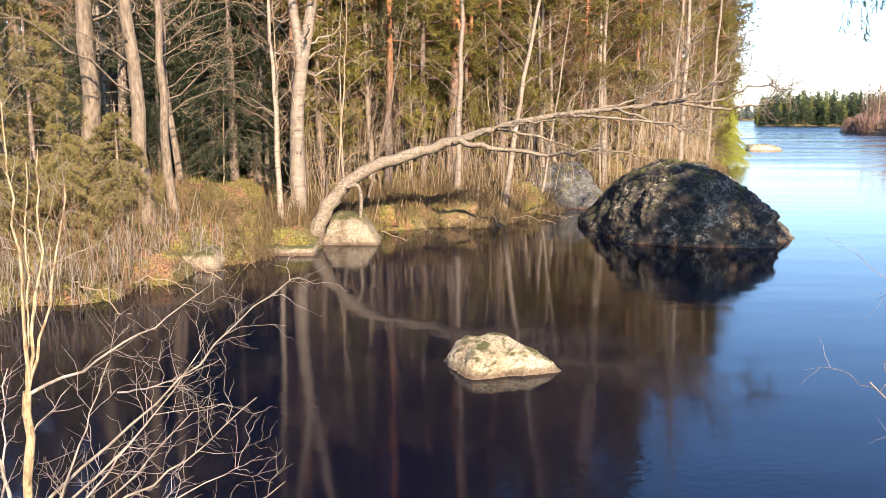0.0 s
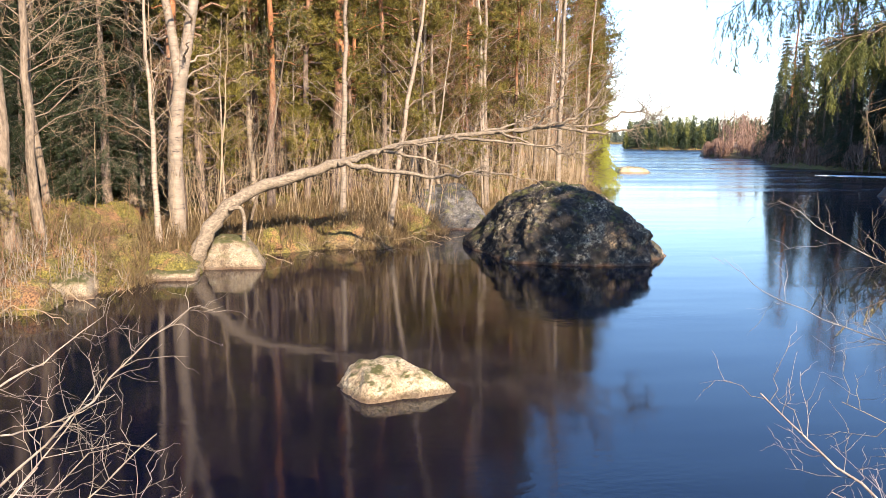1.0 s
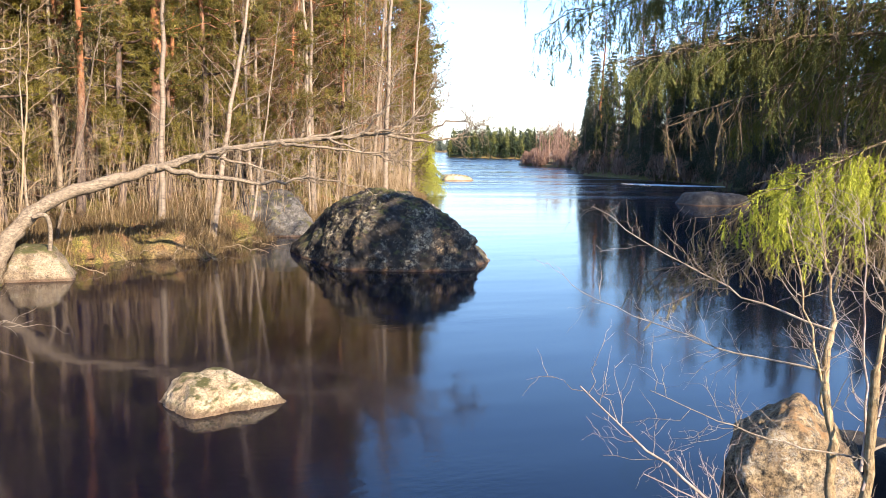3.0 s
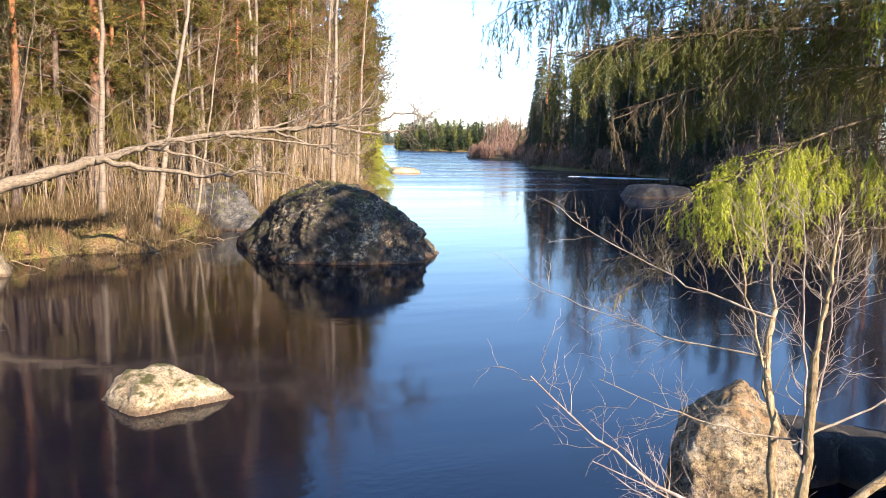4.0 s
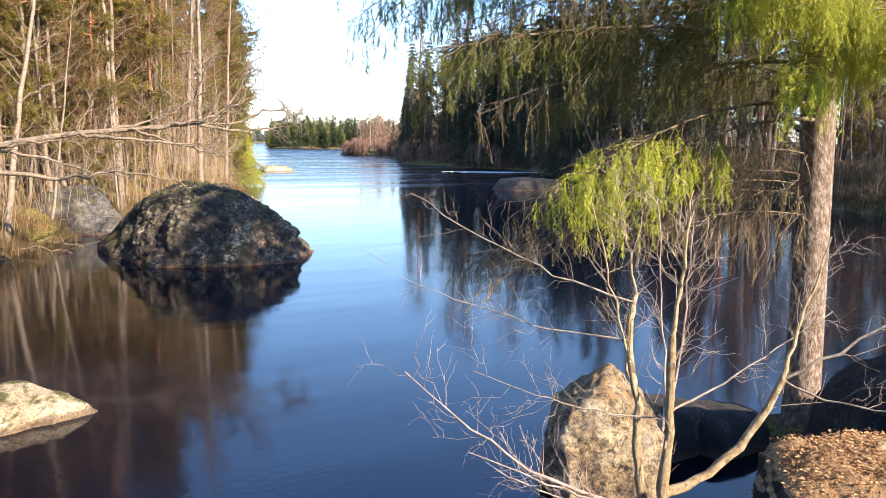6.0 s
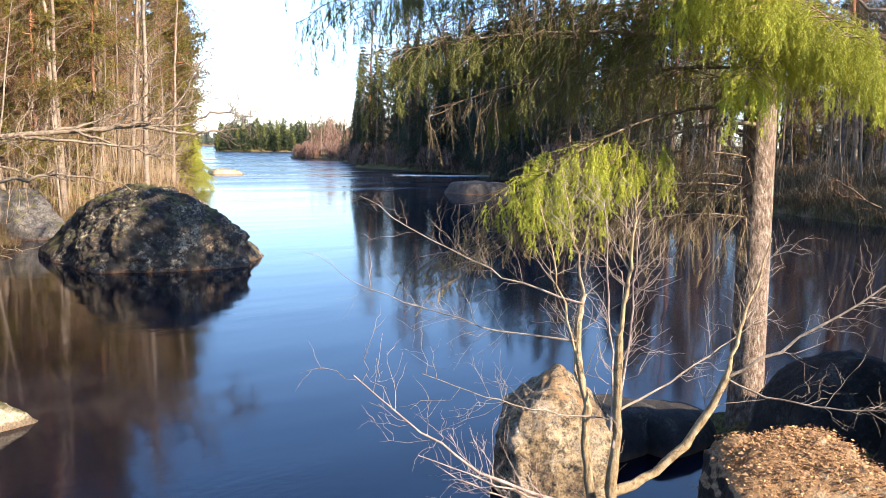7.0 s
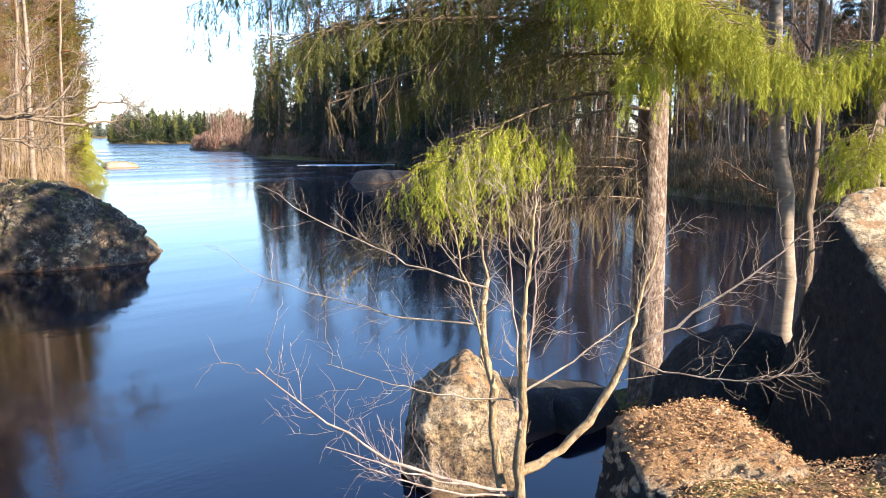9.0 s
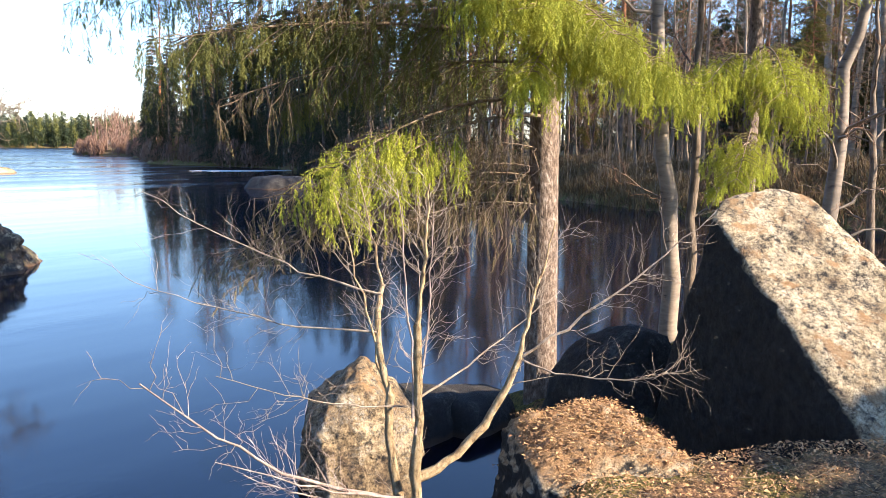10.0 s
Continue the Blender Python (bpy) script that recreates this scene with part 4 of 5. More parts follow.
for label, material, shape in (
        ("distant dark green spruce wood on a low isle", "dark_needle", far_woods(360, (106, 175, 262, 345), 9.2, 1, on_isle, 0.26)),
        ("distant sunlit pines on a low isle", "green_needle", far_woods(150, (106, 175, 262, 345), 9.8, 4, on_isle, 0.3)),
        ("low dark growth along the edge of the isle", "dark_needle", far_woods(170, (106, 170, 260, 300), 5.5, 5, isle_edge, 0.24, 0.16)),
        ("distant wooded ridge with haze painted into its colour", "haze_needle", far_woods(260, (60, 330, 560, 690), 8.5, 2, far_bank, 0.6)),
        ("distant reddish bare birch wood", "far_twig", far_woods(330, (80, 200, 140, 250), 7.6, 3, far_bank, 0.32, 0.2, 0.5)),
        ("wood of bare trees and pines beyond the bay", "pine_crown", far_woods(300, (70, 125, -45, 45), 13, 7, deep_wood, 0.4, 0.16)),
        ("low brown brush along the far shore", "far_twig", far_woods(420, (42, 110, 40, 176), 2.4, 6, far_edge, 0.3, 0.3, 0.5))):
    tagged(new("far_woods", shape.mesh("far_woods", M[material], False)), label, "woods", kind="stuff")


# ---- undergrowth ----
def stems(count, box, near, far, tall, seed, r0=0.006, twigs=3):
    r = np.random.default_rng(seed)
    s = Shape()
    xs, ys = r.uniform(box[0], box[1], count * 12), r.uniform(box[2], box[3], count * 12)
    d = shore(xs, ys)
    keep = np.flatnonzero((d > near) & (d < far))[:count]
    zs = ground_z(xs[keep], ys[keep])
    for x, y, z in zip(xs[keep], ys[keep], zs):
        h = tall * r.uniform(0.35, 1.1)
        p = limb(r, (x, y, z - 0.05), (x + r.normal() * 0.14 * h, y + r.normal() * 0.14 * h, z + h), r.normal(size=3) * 0.05 * h, 6, 0.015)
        s.tube(p, np.linspace(r0 * r.uniform(0.8, 2), r0 * 0.5, 6), 3)
        for _ in range(twigs):
            k = r.integers(1, 5)
            e = p[k] + np.array([r.normal() * 0.22, r.normal() * 0.22, r.uniform(0.15, 0.4)]) * h * 0.5
            s.tube(limb(r, p[k], e, (0, 0, -0.03 * h), 4, 0.04), np.linspace(r0 * 0.7, r0 * 0.35, 4), 3)
    return s


def grass(count, box, near, far, tall, seed, wide=0.012, flop=0.5):
    r = np.random.default_rng(seed)
    xs, ys = r.uniform(box[0], box[1], count * 10), r.uniform(box[2], box[3], count * 10)
    d = shore(xs, ys) + 0.35 * np.sin(xs * 2.1) * np.cos(ys * 1.7)
    keep = np.flatnonzero((d > near) & (d < far))[:count]
    n = len(keep)
    b = np.stack([xs[keep], ys[keep], ground_z(xs[keep], ys[keep]) - 0.03], -1)
    h = tall * r.uniform(0.3, 1.1, (n, 1))
    bend = np.concatenate([r.normal(size=(n, 2)) * flop * h, np.zeros((n, 1))], 1)
    side = unit(np.concatenate([r.normal(size=(n, 2)), np.zeros((n, 1))], 1)) * wide / 2
    mid_ = b + bend * 0.3 + [0, 0, 1] * h * 0.6
    top = b + bend + [0, 0, 1] * h * 0.9
    s = Shape()
    s.quads(np.stack([b - side, b + side, mid_ + side * 0.7, mid_ - side * 0.7], 1))
    s.tris(np.stack([mid_ - side * 0.7, mid_ + side * 0.7, top], 1))
    return s


tagged(new("thicket", stems(800, (-3.5, 14, 18, 42), 0.1, 4.5, 3.2, 1).mesh("thicket", M["pale_twig"])), "dense pale bare saplings and shoots along the shore", "thicket", kind="stuff")
tagged(new("brushwood", stems(480, (-12, 19, 12, 55), 0.2, 9, 1.6, 2, 0.005, 5).mesh("brushwood", M["twig"])), "brown twiggy brushwood under the trees", "brushwood", kind="stuff")
tagged(new("brushwood", stems(260, (-13, -4.8, 9, 17), -0.1, 6, 1.5, 12, 0.005, 6).mesh("brushwood", M["twig"])), "tangle of brown bare twigs at the water's edge", "brushwood", kind="stuff")
tagged(new("brushwood", stems(300, (-9.5, -4.4, 10.5, 17), -0.35, 0.9, 0.95, 13, 0.007, 7).mesh("brushwood", M["grey_twig"])), "tangle of pale bare twigs overhanging the water", "brushwood", kind="stuff")
tagged(new("thicket", stems(700, (30, 62, -12, 60), 0.1, 9, 2.4, 3, 0.012).mesh("thicket", M["pale_twig"])), "pale bare saplings on the far shore", "thicket", kind="stuff")
tagged(new("dry_grass", grass(40000, (-4, 16, 17, 44), -0.15, 2.2, 0.62, 4, 0.014, 0.5).mesh("dry_grass", M["straw"], False)), "tufts of dry straw-coloured grass along the shore", "grass", kind="stuff")
tagged(new("dry_grass", grass(8000, (-12, -3.5, 11, 20), -0.15, 3.5, 0.45, 24, 0.016, 0.9).mesh("dry_grass", M["straw"], False)), "flattened dry grass tangled along the bank", "grass", kind="stuff")
tagged(new("moss", grass(30000, (-11, 16, 13, 40), 0.25, 5.0, 0.12, 14, 0.03, 0.7).mesh("moss", M["moss_blade"], False)), "yellow-green moss and low plants on the bank", "moss", kind="stuff")
tagged(new("dry_grass", grass(60000, (29, 52, -8, 44), -0.1, 12, 0.9, 5, 0.045).mesh("dry_grass", M["straw"], False)), "dry grass along the far shore", "grass", kind="stuff")


# ---- the tree that leans out over the water ----
def leaning_tree():
    r = np.random.default_rng(21)
    ob = thing("leaning_tree", -3.0, 19.5, 0.0, "weathered bare tree leaning far out over the water", "tree")
    o = np.array([-3.0, 19.5, 0.0])

    def line(*knots):
        return spline([np.array(k) - o for k in knots])

    main = line((-3.1, 19.4, -0.1), (-2.45, 19.64, 1.05), (-1.76, 19.8, 1.72), (-0.1, 20.1, 2.3), (0.57, 20.15, 2.5), (2.7, 20.2, 3.06), (5.0, 19.95, 3.34), (7.1, 19.5, 3.5))
    main[1:] += r.normal(size=(len(main) - 1, 3)) * 0.022
    trunk, twigs = Shape(), Shape()
    trunk.tube(main, np.interp(np.linspace(0, 1, len(main)), [0, 0.1, 0.45, 0.56, 0.6, 1], [0.24, 0.18, 0.125, 0.13, 0.085, 0.018]) * r.uniform(0.88, 1.12, len(main)), 10)
    part("trunk", trunk, M["deadwood"], ob)
    for knots, r0 in ((((0.5, 20.0, 2.46), (1.3, 19.85, 2.72), (2.1, 19.75, 2.95), (3.3, 19.6, 3.05)), 0.08), (((0.55, 20.0, 2.5), (1.45, 19.6, 2.32), (2.65, 19.25, 2.18), (3.9, 18.85, 2.3), (4.9, 18.4, 2.2)), 0.075),
                      (((1.6, 20.1, 2.8), (2.7, 19.6, 2.55), (3.8, 19.2, 2.25)), 0.04), (((4.9, 19.95, 3.32), (5.9, 19.6, 3.5), (6.7, 19.45, 3.85), (7.5, 19.3, 4.25)), 0.05),
                      (((6.0, 19.75, 3.42), (7.1, 19.5, 3.28), (7.9, 19.3, 3.45), (8.2, 19.3, 4.0)), 0.042), (((3.9, 20.05, 3.22), (5.0, 20.6, 3.5), (6.4, 20.9, 4.1)), 0.045),
                      (((5.4, 19.8, 3.4), (5.9, 19.4, 4.2), (6.1, 19.3, 5.0)), 0.035), (((3.4, 20.1, 3.15), (4.2, 19.5, 3.05), (5.6, 19.2, 2.95), (6.4, 19.1, 3.05)), 0.045),
                      (((6.9, 19.55, 3.48), (7.8, 19.2, 3.85), (8.4, 19.1, 3.6)), 0.032), (((6.3, 19.65, 3.45), (7.1, 19.9, 4.3), (7.4, 19.9, 5.0)), 0.032), (((4.4, 20.0, 3.28), (5.2, 19.5, 3.0), (6.2, 19.3, 2.75), (7.0, 19.2, 2.9)), 0.035)):
        q = line(*knots)
        q[1:] += r.normal(size=(len(q) - 1, 3)) * 0.03
        s = Shape()
        s.tube(q, np.linspace(r0, 0.009, len(q)), 6)
        part("branch", s, M["deadwood"], ob)
        bare_twigs(r, twigs, q[len(q) // 3:], 0.013, 16, 0.7, 0.25, 1)
    bare_twigs(r, twigs, main[len(main) * 2 // 3:], 0.015, 30, 0.8, 0.4, 1)
    bare_twigs(r, twigs, main[len(main) // 3:len(main) * 2 // 3], 0.008, 5, 0.5, 0.1, 0)
    part("spray", twigs, M["deadwood"], ob)
    s = Shape()
    s.tube(line((-2.1, 19.5, 1.38), (-1.85, 19.5, 1.42), (-1.76, 19.53, 1.1), (-1.8, 19.5, 0.4)), 0.05, 6)
    part("broken_branch", s, M["deadwood"], ob)


def forked_birch():
    r = np.random.default_rng(22)
    ob = thing("birch_tree", -3.3, 19.92, 0.35, "thick forked birch with pale grey-white bark", "tree", "trees of the wooded shore")
    trunk, crown = Shape(), Shape()
    a = spline([(0, 0, -0.3), (-0.06, 0, 1.4), (-0.03, 0, 2.8), (0.12, 0.02, 4.0), (0.36, 0.06, 5.3), (0.8, 0.2, 8.0), (1.0, 0.3, 12.0)])
    trunk.tube(a, np.interp(np.linspace(0, 1, len(a)), [0, 0.06, 0.6, 1], [0.27, 0.19, 0.145, 0.03]), 11)
    b = spline([(0.1, 0.02, 3.9), (-0.05, 0, 5.2), (-0.4, -0.1, 7.5), (-0.7, 0, 11.0)])
    trunk.tube(b, np.linspace(0.15, 0.02, len(b)), 9)
    for q in (a, b):
        for k in range(10):
            i = r.integers(len(q) // 2, len(q) - 1)
            az, ln = r.uniform(0, 6.28), r.uniform(0.9, 2.2)
            e = limb(r, q[i], q[i] + [np.cos(az) * ln, np.sin(az) * ln, ln * 0.5], (0, 0, 0.1), 7, 0.04)
            trunk.tube(e, np.linspace(0.035, 0.008, 7), 5)
            bare_twigs(r, crown, e, 0.007, 8, 0.7, 0.2, 1)
    for z0, az, ln in ((4.2, 3.0, 1.3), (4.6, 0.2, 1.0), (3.8, 0.4, 0.9), (5.0, 2.7, 1.6)):
        p = np.array([0.1, 0, z0])
        e = limb(r, p, p + [np.cos(az) * ln, np.sin(az) * ln, 0.35 * ln], (0, 0, -0.2), 7, 0.05)
        trunk.tube(e, np.linspace(0.04, 0.008, 7), 5)
        bare_twigs(r, crown, e, 0.007, 6, 0.5, 0.2, 1)
    part("trunk", trunk, M["birch"], ob)
    part("crown", crown, M["pale_twig"], ob)


leaning_tree()
forked_birch()


# ---- the great spruce on the point ----
def great_spruce():
    r = np.random.default_rng(23)
    x0, y0 = 7.55, 4.6
    z0 = ground_at(x0, y0)
    ob = thing("spruce_tree", x0, y0, z0, "large spruce whose green boughs hang low over the water", "tree")
    trunk = Shape()
    trunk.tube(spline([(0, 0, -0.4), (0, 0, 0.15), (-0.02, 0.02, 3.0), (-0.04, 0.06, 7.0), (0, 0, 11.4)]), np.interp(np.linspace(0, 1, 25), [0, 0.1, 0.5, 1], [0.28, 0.2, 0.155, 0.02]), 14)
    part("trunk", trunk, M["spruce"], ob)
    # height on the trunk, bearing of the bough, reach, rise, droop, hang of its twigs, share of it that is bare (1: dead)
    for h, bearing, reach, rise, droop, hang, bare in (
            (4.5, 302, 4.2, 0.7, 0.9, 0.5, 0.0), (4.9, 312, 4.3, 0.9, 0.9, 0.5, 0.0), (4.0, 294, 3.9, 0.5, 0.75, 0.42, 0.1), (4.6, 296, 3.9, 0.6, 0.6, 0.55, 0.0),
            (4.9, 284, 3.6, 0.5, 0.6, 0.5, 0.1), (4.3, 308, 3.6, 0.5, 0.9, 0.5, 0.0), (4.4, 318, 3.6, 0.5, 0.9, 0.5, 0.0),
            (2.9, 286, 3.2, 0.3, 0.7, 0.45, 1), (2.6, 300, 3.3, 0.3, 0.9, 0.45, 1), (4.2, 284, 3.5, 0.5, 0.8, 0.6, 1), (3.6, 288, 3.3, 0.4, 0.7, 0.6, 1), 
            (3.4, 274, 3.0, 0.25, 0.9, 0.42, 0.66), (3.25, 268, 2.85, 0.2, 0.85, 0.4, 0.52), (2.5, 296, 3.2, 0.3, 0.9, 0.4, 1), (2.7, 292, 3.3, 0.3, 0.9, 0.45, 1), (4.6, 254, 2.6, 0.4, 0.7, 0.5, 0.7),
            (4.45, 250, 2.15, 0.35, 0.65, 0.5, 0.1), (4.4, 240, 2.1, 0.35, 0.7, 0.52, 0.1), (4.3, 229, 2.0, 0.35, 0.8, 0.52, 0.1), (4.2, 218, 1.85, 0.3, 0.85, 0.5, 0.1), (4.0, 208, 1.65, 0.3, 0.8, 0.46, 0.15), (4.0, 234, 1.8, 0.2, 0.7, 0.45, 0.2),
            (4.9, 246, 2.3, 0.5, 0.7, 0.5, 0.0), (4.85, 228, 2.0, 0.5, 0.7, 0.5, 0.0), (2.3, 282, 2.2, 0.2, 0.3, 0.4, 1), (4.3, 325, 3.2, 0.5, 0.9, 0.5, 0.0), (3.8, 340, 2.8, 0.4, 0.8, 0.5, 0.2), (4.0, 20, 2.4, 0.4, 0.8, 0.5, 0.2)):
        wood, green = Shape(), Shape()
        dead = bare == 1
        if bearing > 298:
            hang *= 0.72
        if dead:
            rise, droop = rise * 2.4 - 0.1, droop * 1.6
        tip = bare > 0.5 and not dead
        withered = [] if bare > 0.25 else None
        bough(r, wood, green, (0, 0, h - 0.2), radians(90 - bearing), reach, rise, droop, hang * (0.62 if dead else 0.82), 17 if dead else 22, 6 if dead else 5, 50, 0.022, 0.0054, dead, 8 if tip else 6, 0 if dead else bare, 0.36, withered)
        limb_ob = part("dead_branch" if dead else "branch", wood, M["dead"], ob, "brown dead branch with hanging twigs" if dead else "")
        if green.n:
            # boughs away from the sun get darker needles, their shade painted as colour
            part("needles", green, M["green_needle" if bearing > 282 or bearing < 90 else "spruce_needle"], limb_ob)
        if withered:
            brown = Shape()
            ends = np.array(withered)
            brown.tris(needles(r, ends[:, 0], ends[:, 1], 56, 0.024, 0.006, (0.8, 1.9)))
            part("needles", brown, M["dry_needle"], limb_ob, "withered brownish needles")
    # boughs mostly above the view, added to shade those below
    for h, bearing, reach in ((6.9, 242, 2.5), (7.2, 228, 2.0), (6.6, 250, 2.9), (7.4, 234, 2.2), (7.2, 252, 2.8), (5.6, 258, 2.9), (5.7, 270, 3.2), (5.6, 290, 3.3), (6.1, 256, 2.6), (6.2, 262, 3.0), (6.3, 285, 3.0), (6.6, 300, 2.8), (6.9, 270, 2.8), (7.2, 240, 2.5), (7.3, 295, 2.6), (5.8, 310, 3.2), (6.5, 330, 2.8), (6.2, 20, 2.6), (6.6, 90, 2.6), (6.0, 100, 2.4),
                              *((5.6 + 0.07 * k, 252 + (k * 37) % 60, 2.6 + 0.2 * (k % 4)) for k in range(22))):
        wood, green = Shape(), Shape()
        bough(r, wood, green, (0, 0, h), radians(90 - bearing), reach, 0.5, 0.75, 0.45, 17, 5, 26, 0.09, 0.034)
        limb_ob = part("branch", wood, M["dead"], ob)
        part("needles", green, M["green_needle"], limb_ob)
    # crown above the view, kept low so its shadow misses the shore
    wood, green = Shape(), Shape()
    for k in range(26):
        s = k / 26
        for j in range(4):
            ln = np.interp(s, [0, 0.22, 0.3, 0.6, 1], [2.6, 2.6, 2.7, 2.2, 0.2]) * r.uniform(0.75, 1.1)
            bough(r, wood, green, (0, 0, 7.0 + 4.1 * s), r.uniform(0, 6.28), ln, 0.25 * ln, 0.35 * ln, 0.25, 9, 4, 18, 0.08, 0.024)
    top = part("upper_boughs", wood, M["dead"], ob)
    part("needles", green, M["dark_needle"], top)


great_spruce()


def second_spruce():
    r = np.random.default_rng(24)
    ob = thing("spruce_tree", 12.3, 4.0, ground_at(12.3, 4.0), "spruce with bright green boughs on the point", "tree")
    trunk = Shape()
    trunk.tube([(0, 0, -0.4), (0, 0, 0.2), (0, 0, 5), (0, 0, 13.4)], [0.2, 0.14, 0.1, 0.02], 10)
    part("trunk", trunk, M["spruce"], ob)
    for h, bearing, reach, rise, droop, hang in ((4.25, 289, 2.6, 0.4, 0.65, 0.28), (4.3, 276, 2.5, 0.3, 0.8, 0.36), (4.5, 264, 2.3, 0.35, 0.8, 0.4), (4.6, 239, 2.3, 0.4, 1.15, 0.45), (4.4, 229, 2.2, 0.4, 1.2, 0.45), (4.3, 245, 2.0, 0.3, 1.0, 0.4), (3.5, 250, 2.1, 0.25, 0.95, 0.36), (3.3, 257, 1.9, 0.2, 0.8, 0.3), (5.6, 200, 2.0, 0.4, 0.6, 0.4), (6.2, 290, 1.8, 0.4, 0.6, 0.4)):
        wood, green = Shape(), Shape()
        bough(r, wood, green, (0, 0, h), radians(90 - bearing), reach, rise, droop, hang * 0.8, 16, 5, 48, 0.024, 0.0064, False, 5, 0.25, 0.36)
        limb_ob = part("branch", wood, M["dead"], ob)
        part("needles", green, M["spruce_needle"], limb_ob)
    # unseen upper crown, stretched westward to shade the boulder in the lake
    wood, green = Shape(), Shape()
    for k in range(20):
        s = k / 20
        for j in range(4):
            az = r.uniform(0, 6.28)
            ln = np.interp(s, [0, 0.6, 1], [2.5, 2.2, 0.3]) * r.uniform(0.75, 1.1) * (1 - 0.25 * np.cos(az))
            bough(r, wood, green, (0, 0, 6.4 + 6.6 * s), az, ln, 0.2 * ln, 0.45 * ln, 0.3, 9, 4, 18, 0.08, 0.024)
    top = part("upper_boughs", wood, M["dead"], ob)
    part("needles", green, M["dark_needle"], top)


second_spruce()


# ---- bare trees on the point ----
def lone_tree(x, y, height, r0, top, material, label, seed, limbs=12, twig="twig"):
    r = np.random.default_rng(seed)
    ob = thing("alder_tree", x, y, ground_at(x, y), label, "tree", "bare trees on the point")
    trunk, crown = Shape(), Shape()
    axis = limb(r, (0, 0, -0.4), (top[0], top[1], height), (0.1 * r.normal(), 0.1 * r.normal(), 0), 18, 0.004)
    trunk.tube(axis, np.interp(np.linspace(0, 1, 18), [0, 0.05, 1], [r0 * 1.5, r0, r0 * 0.2]), 11)
    for k in range(limbs):
        p = axis[r.integers(4, 17)]
        az, ln = r.uniform(0, 6.28), r.uniform(0.8, 2.2)
        e = limb(r, p, p + [np.cos(az) * ln, np.sin(az) * ln, ln * r.uniform(0, 0.7)], (0, 0, 0.1), 7, 0.04)
        trunk.tube(e, np.linspace(r0 * 0.2, 0.007, 7), 5)
        bare_twigs(r, crown, e, 0.006, 7, 0.6, 0.2, 1)
    part("trunk", trunk, M[material], ob)
    part("crown", crown, M[twig], ob)


lone_tree(10.75, 4.4, 10, 0.13, (-0.5, 0.6, 0), "birch", "slender tree with pale mottled bark at the water's edge", 31)
lone_tree(13.6, 3.35, 9, 0.16, (0.9, -0.6, 0), "birch", "pale-barked tree leaning beside the bay", 32)
lone_tree(14.9, 2.7, 7, 0.09, (0.8, 0.5, 0), "alder", "dark crooked alder beside the bay", 33, 16)
lone_tree(11.9, 4.7, 9, 0.09, (0.0, 0.2, 0), "alder", "thin dark trunk beside the spruce", 34)


# ---- shrubs on the near bank ----
def bank_shrub(name, at, label, stems_, seed, twig_len, group="", dense=1.5):
    r = np.random.default_rng(seed)
    ob = thing(name, *at, label, "shrub", group)
    o = np.array(at)
    for a, b, bow, r0, r1, mat, count in stems_:
        wood = Shape()
        p = limb(r, np.array(a) - o, np.array(b) - o, bow, 13, 0.006)
        wood.tube(p, (r1 + (r0 - r1) * np.linspace(1, 0, 13) ** 1.2) * (0.98 if r0 > 0.015 else 0.75) * r.uniform(0.88, 1.12, 13), 7)
        stem = part("stem", wood, M[mat], ob)
        if count:
            fine = Shape()
            bare_twigs(r, fine, p[1:], max(0.002, min(0.0035, r1 * 0.6)), int(count * dense), twig_len, 0.25, 1)
            part("spray", fine, M["grey_twig" if mat == "shrub" else mat], stem)


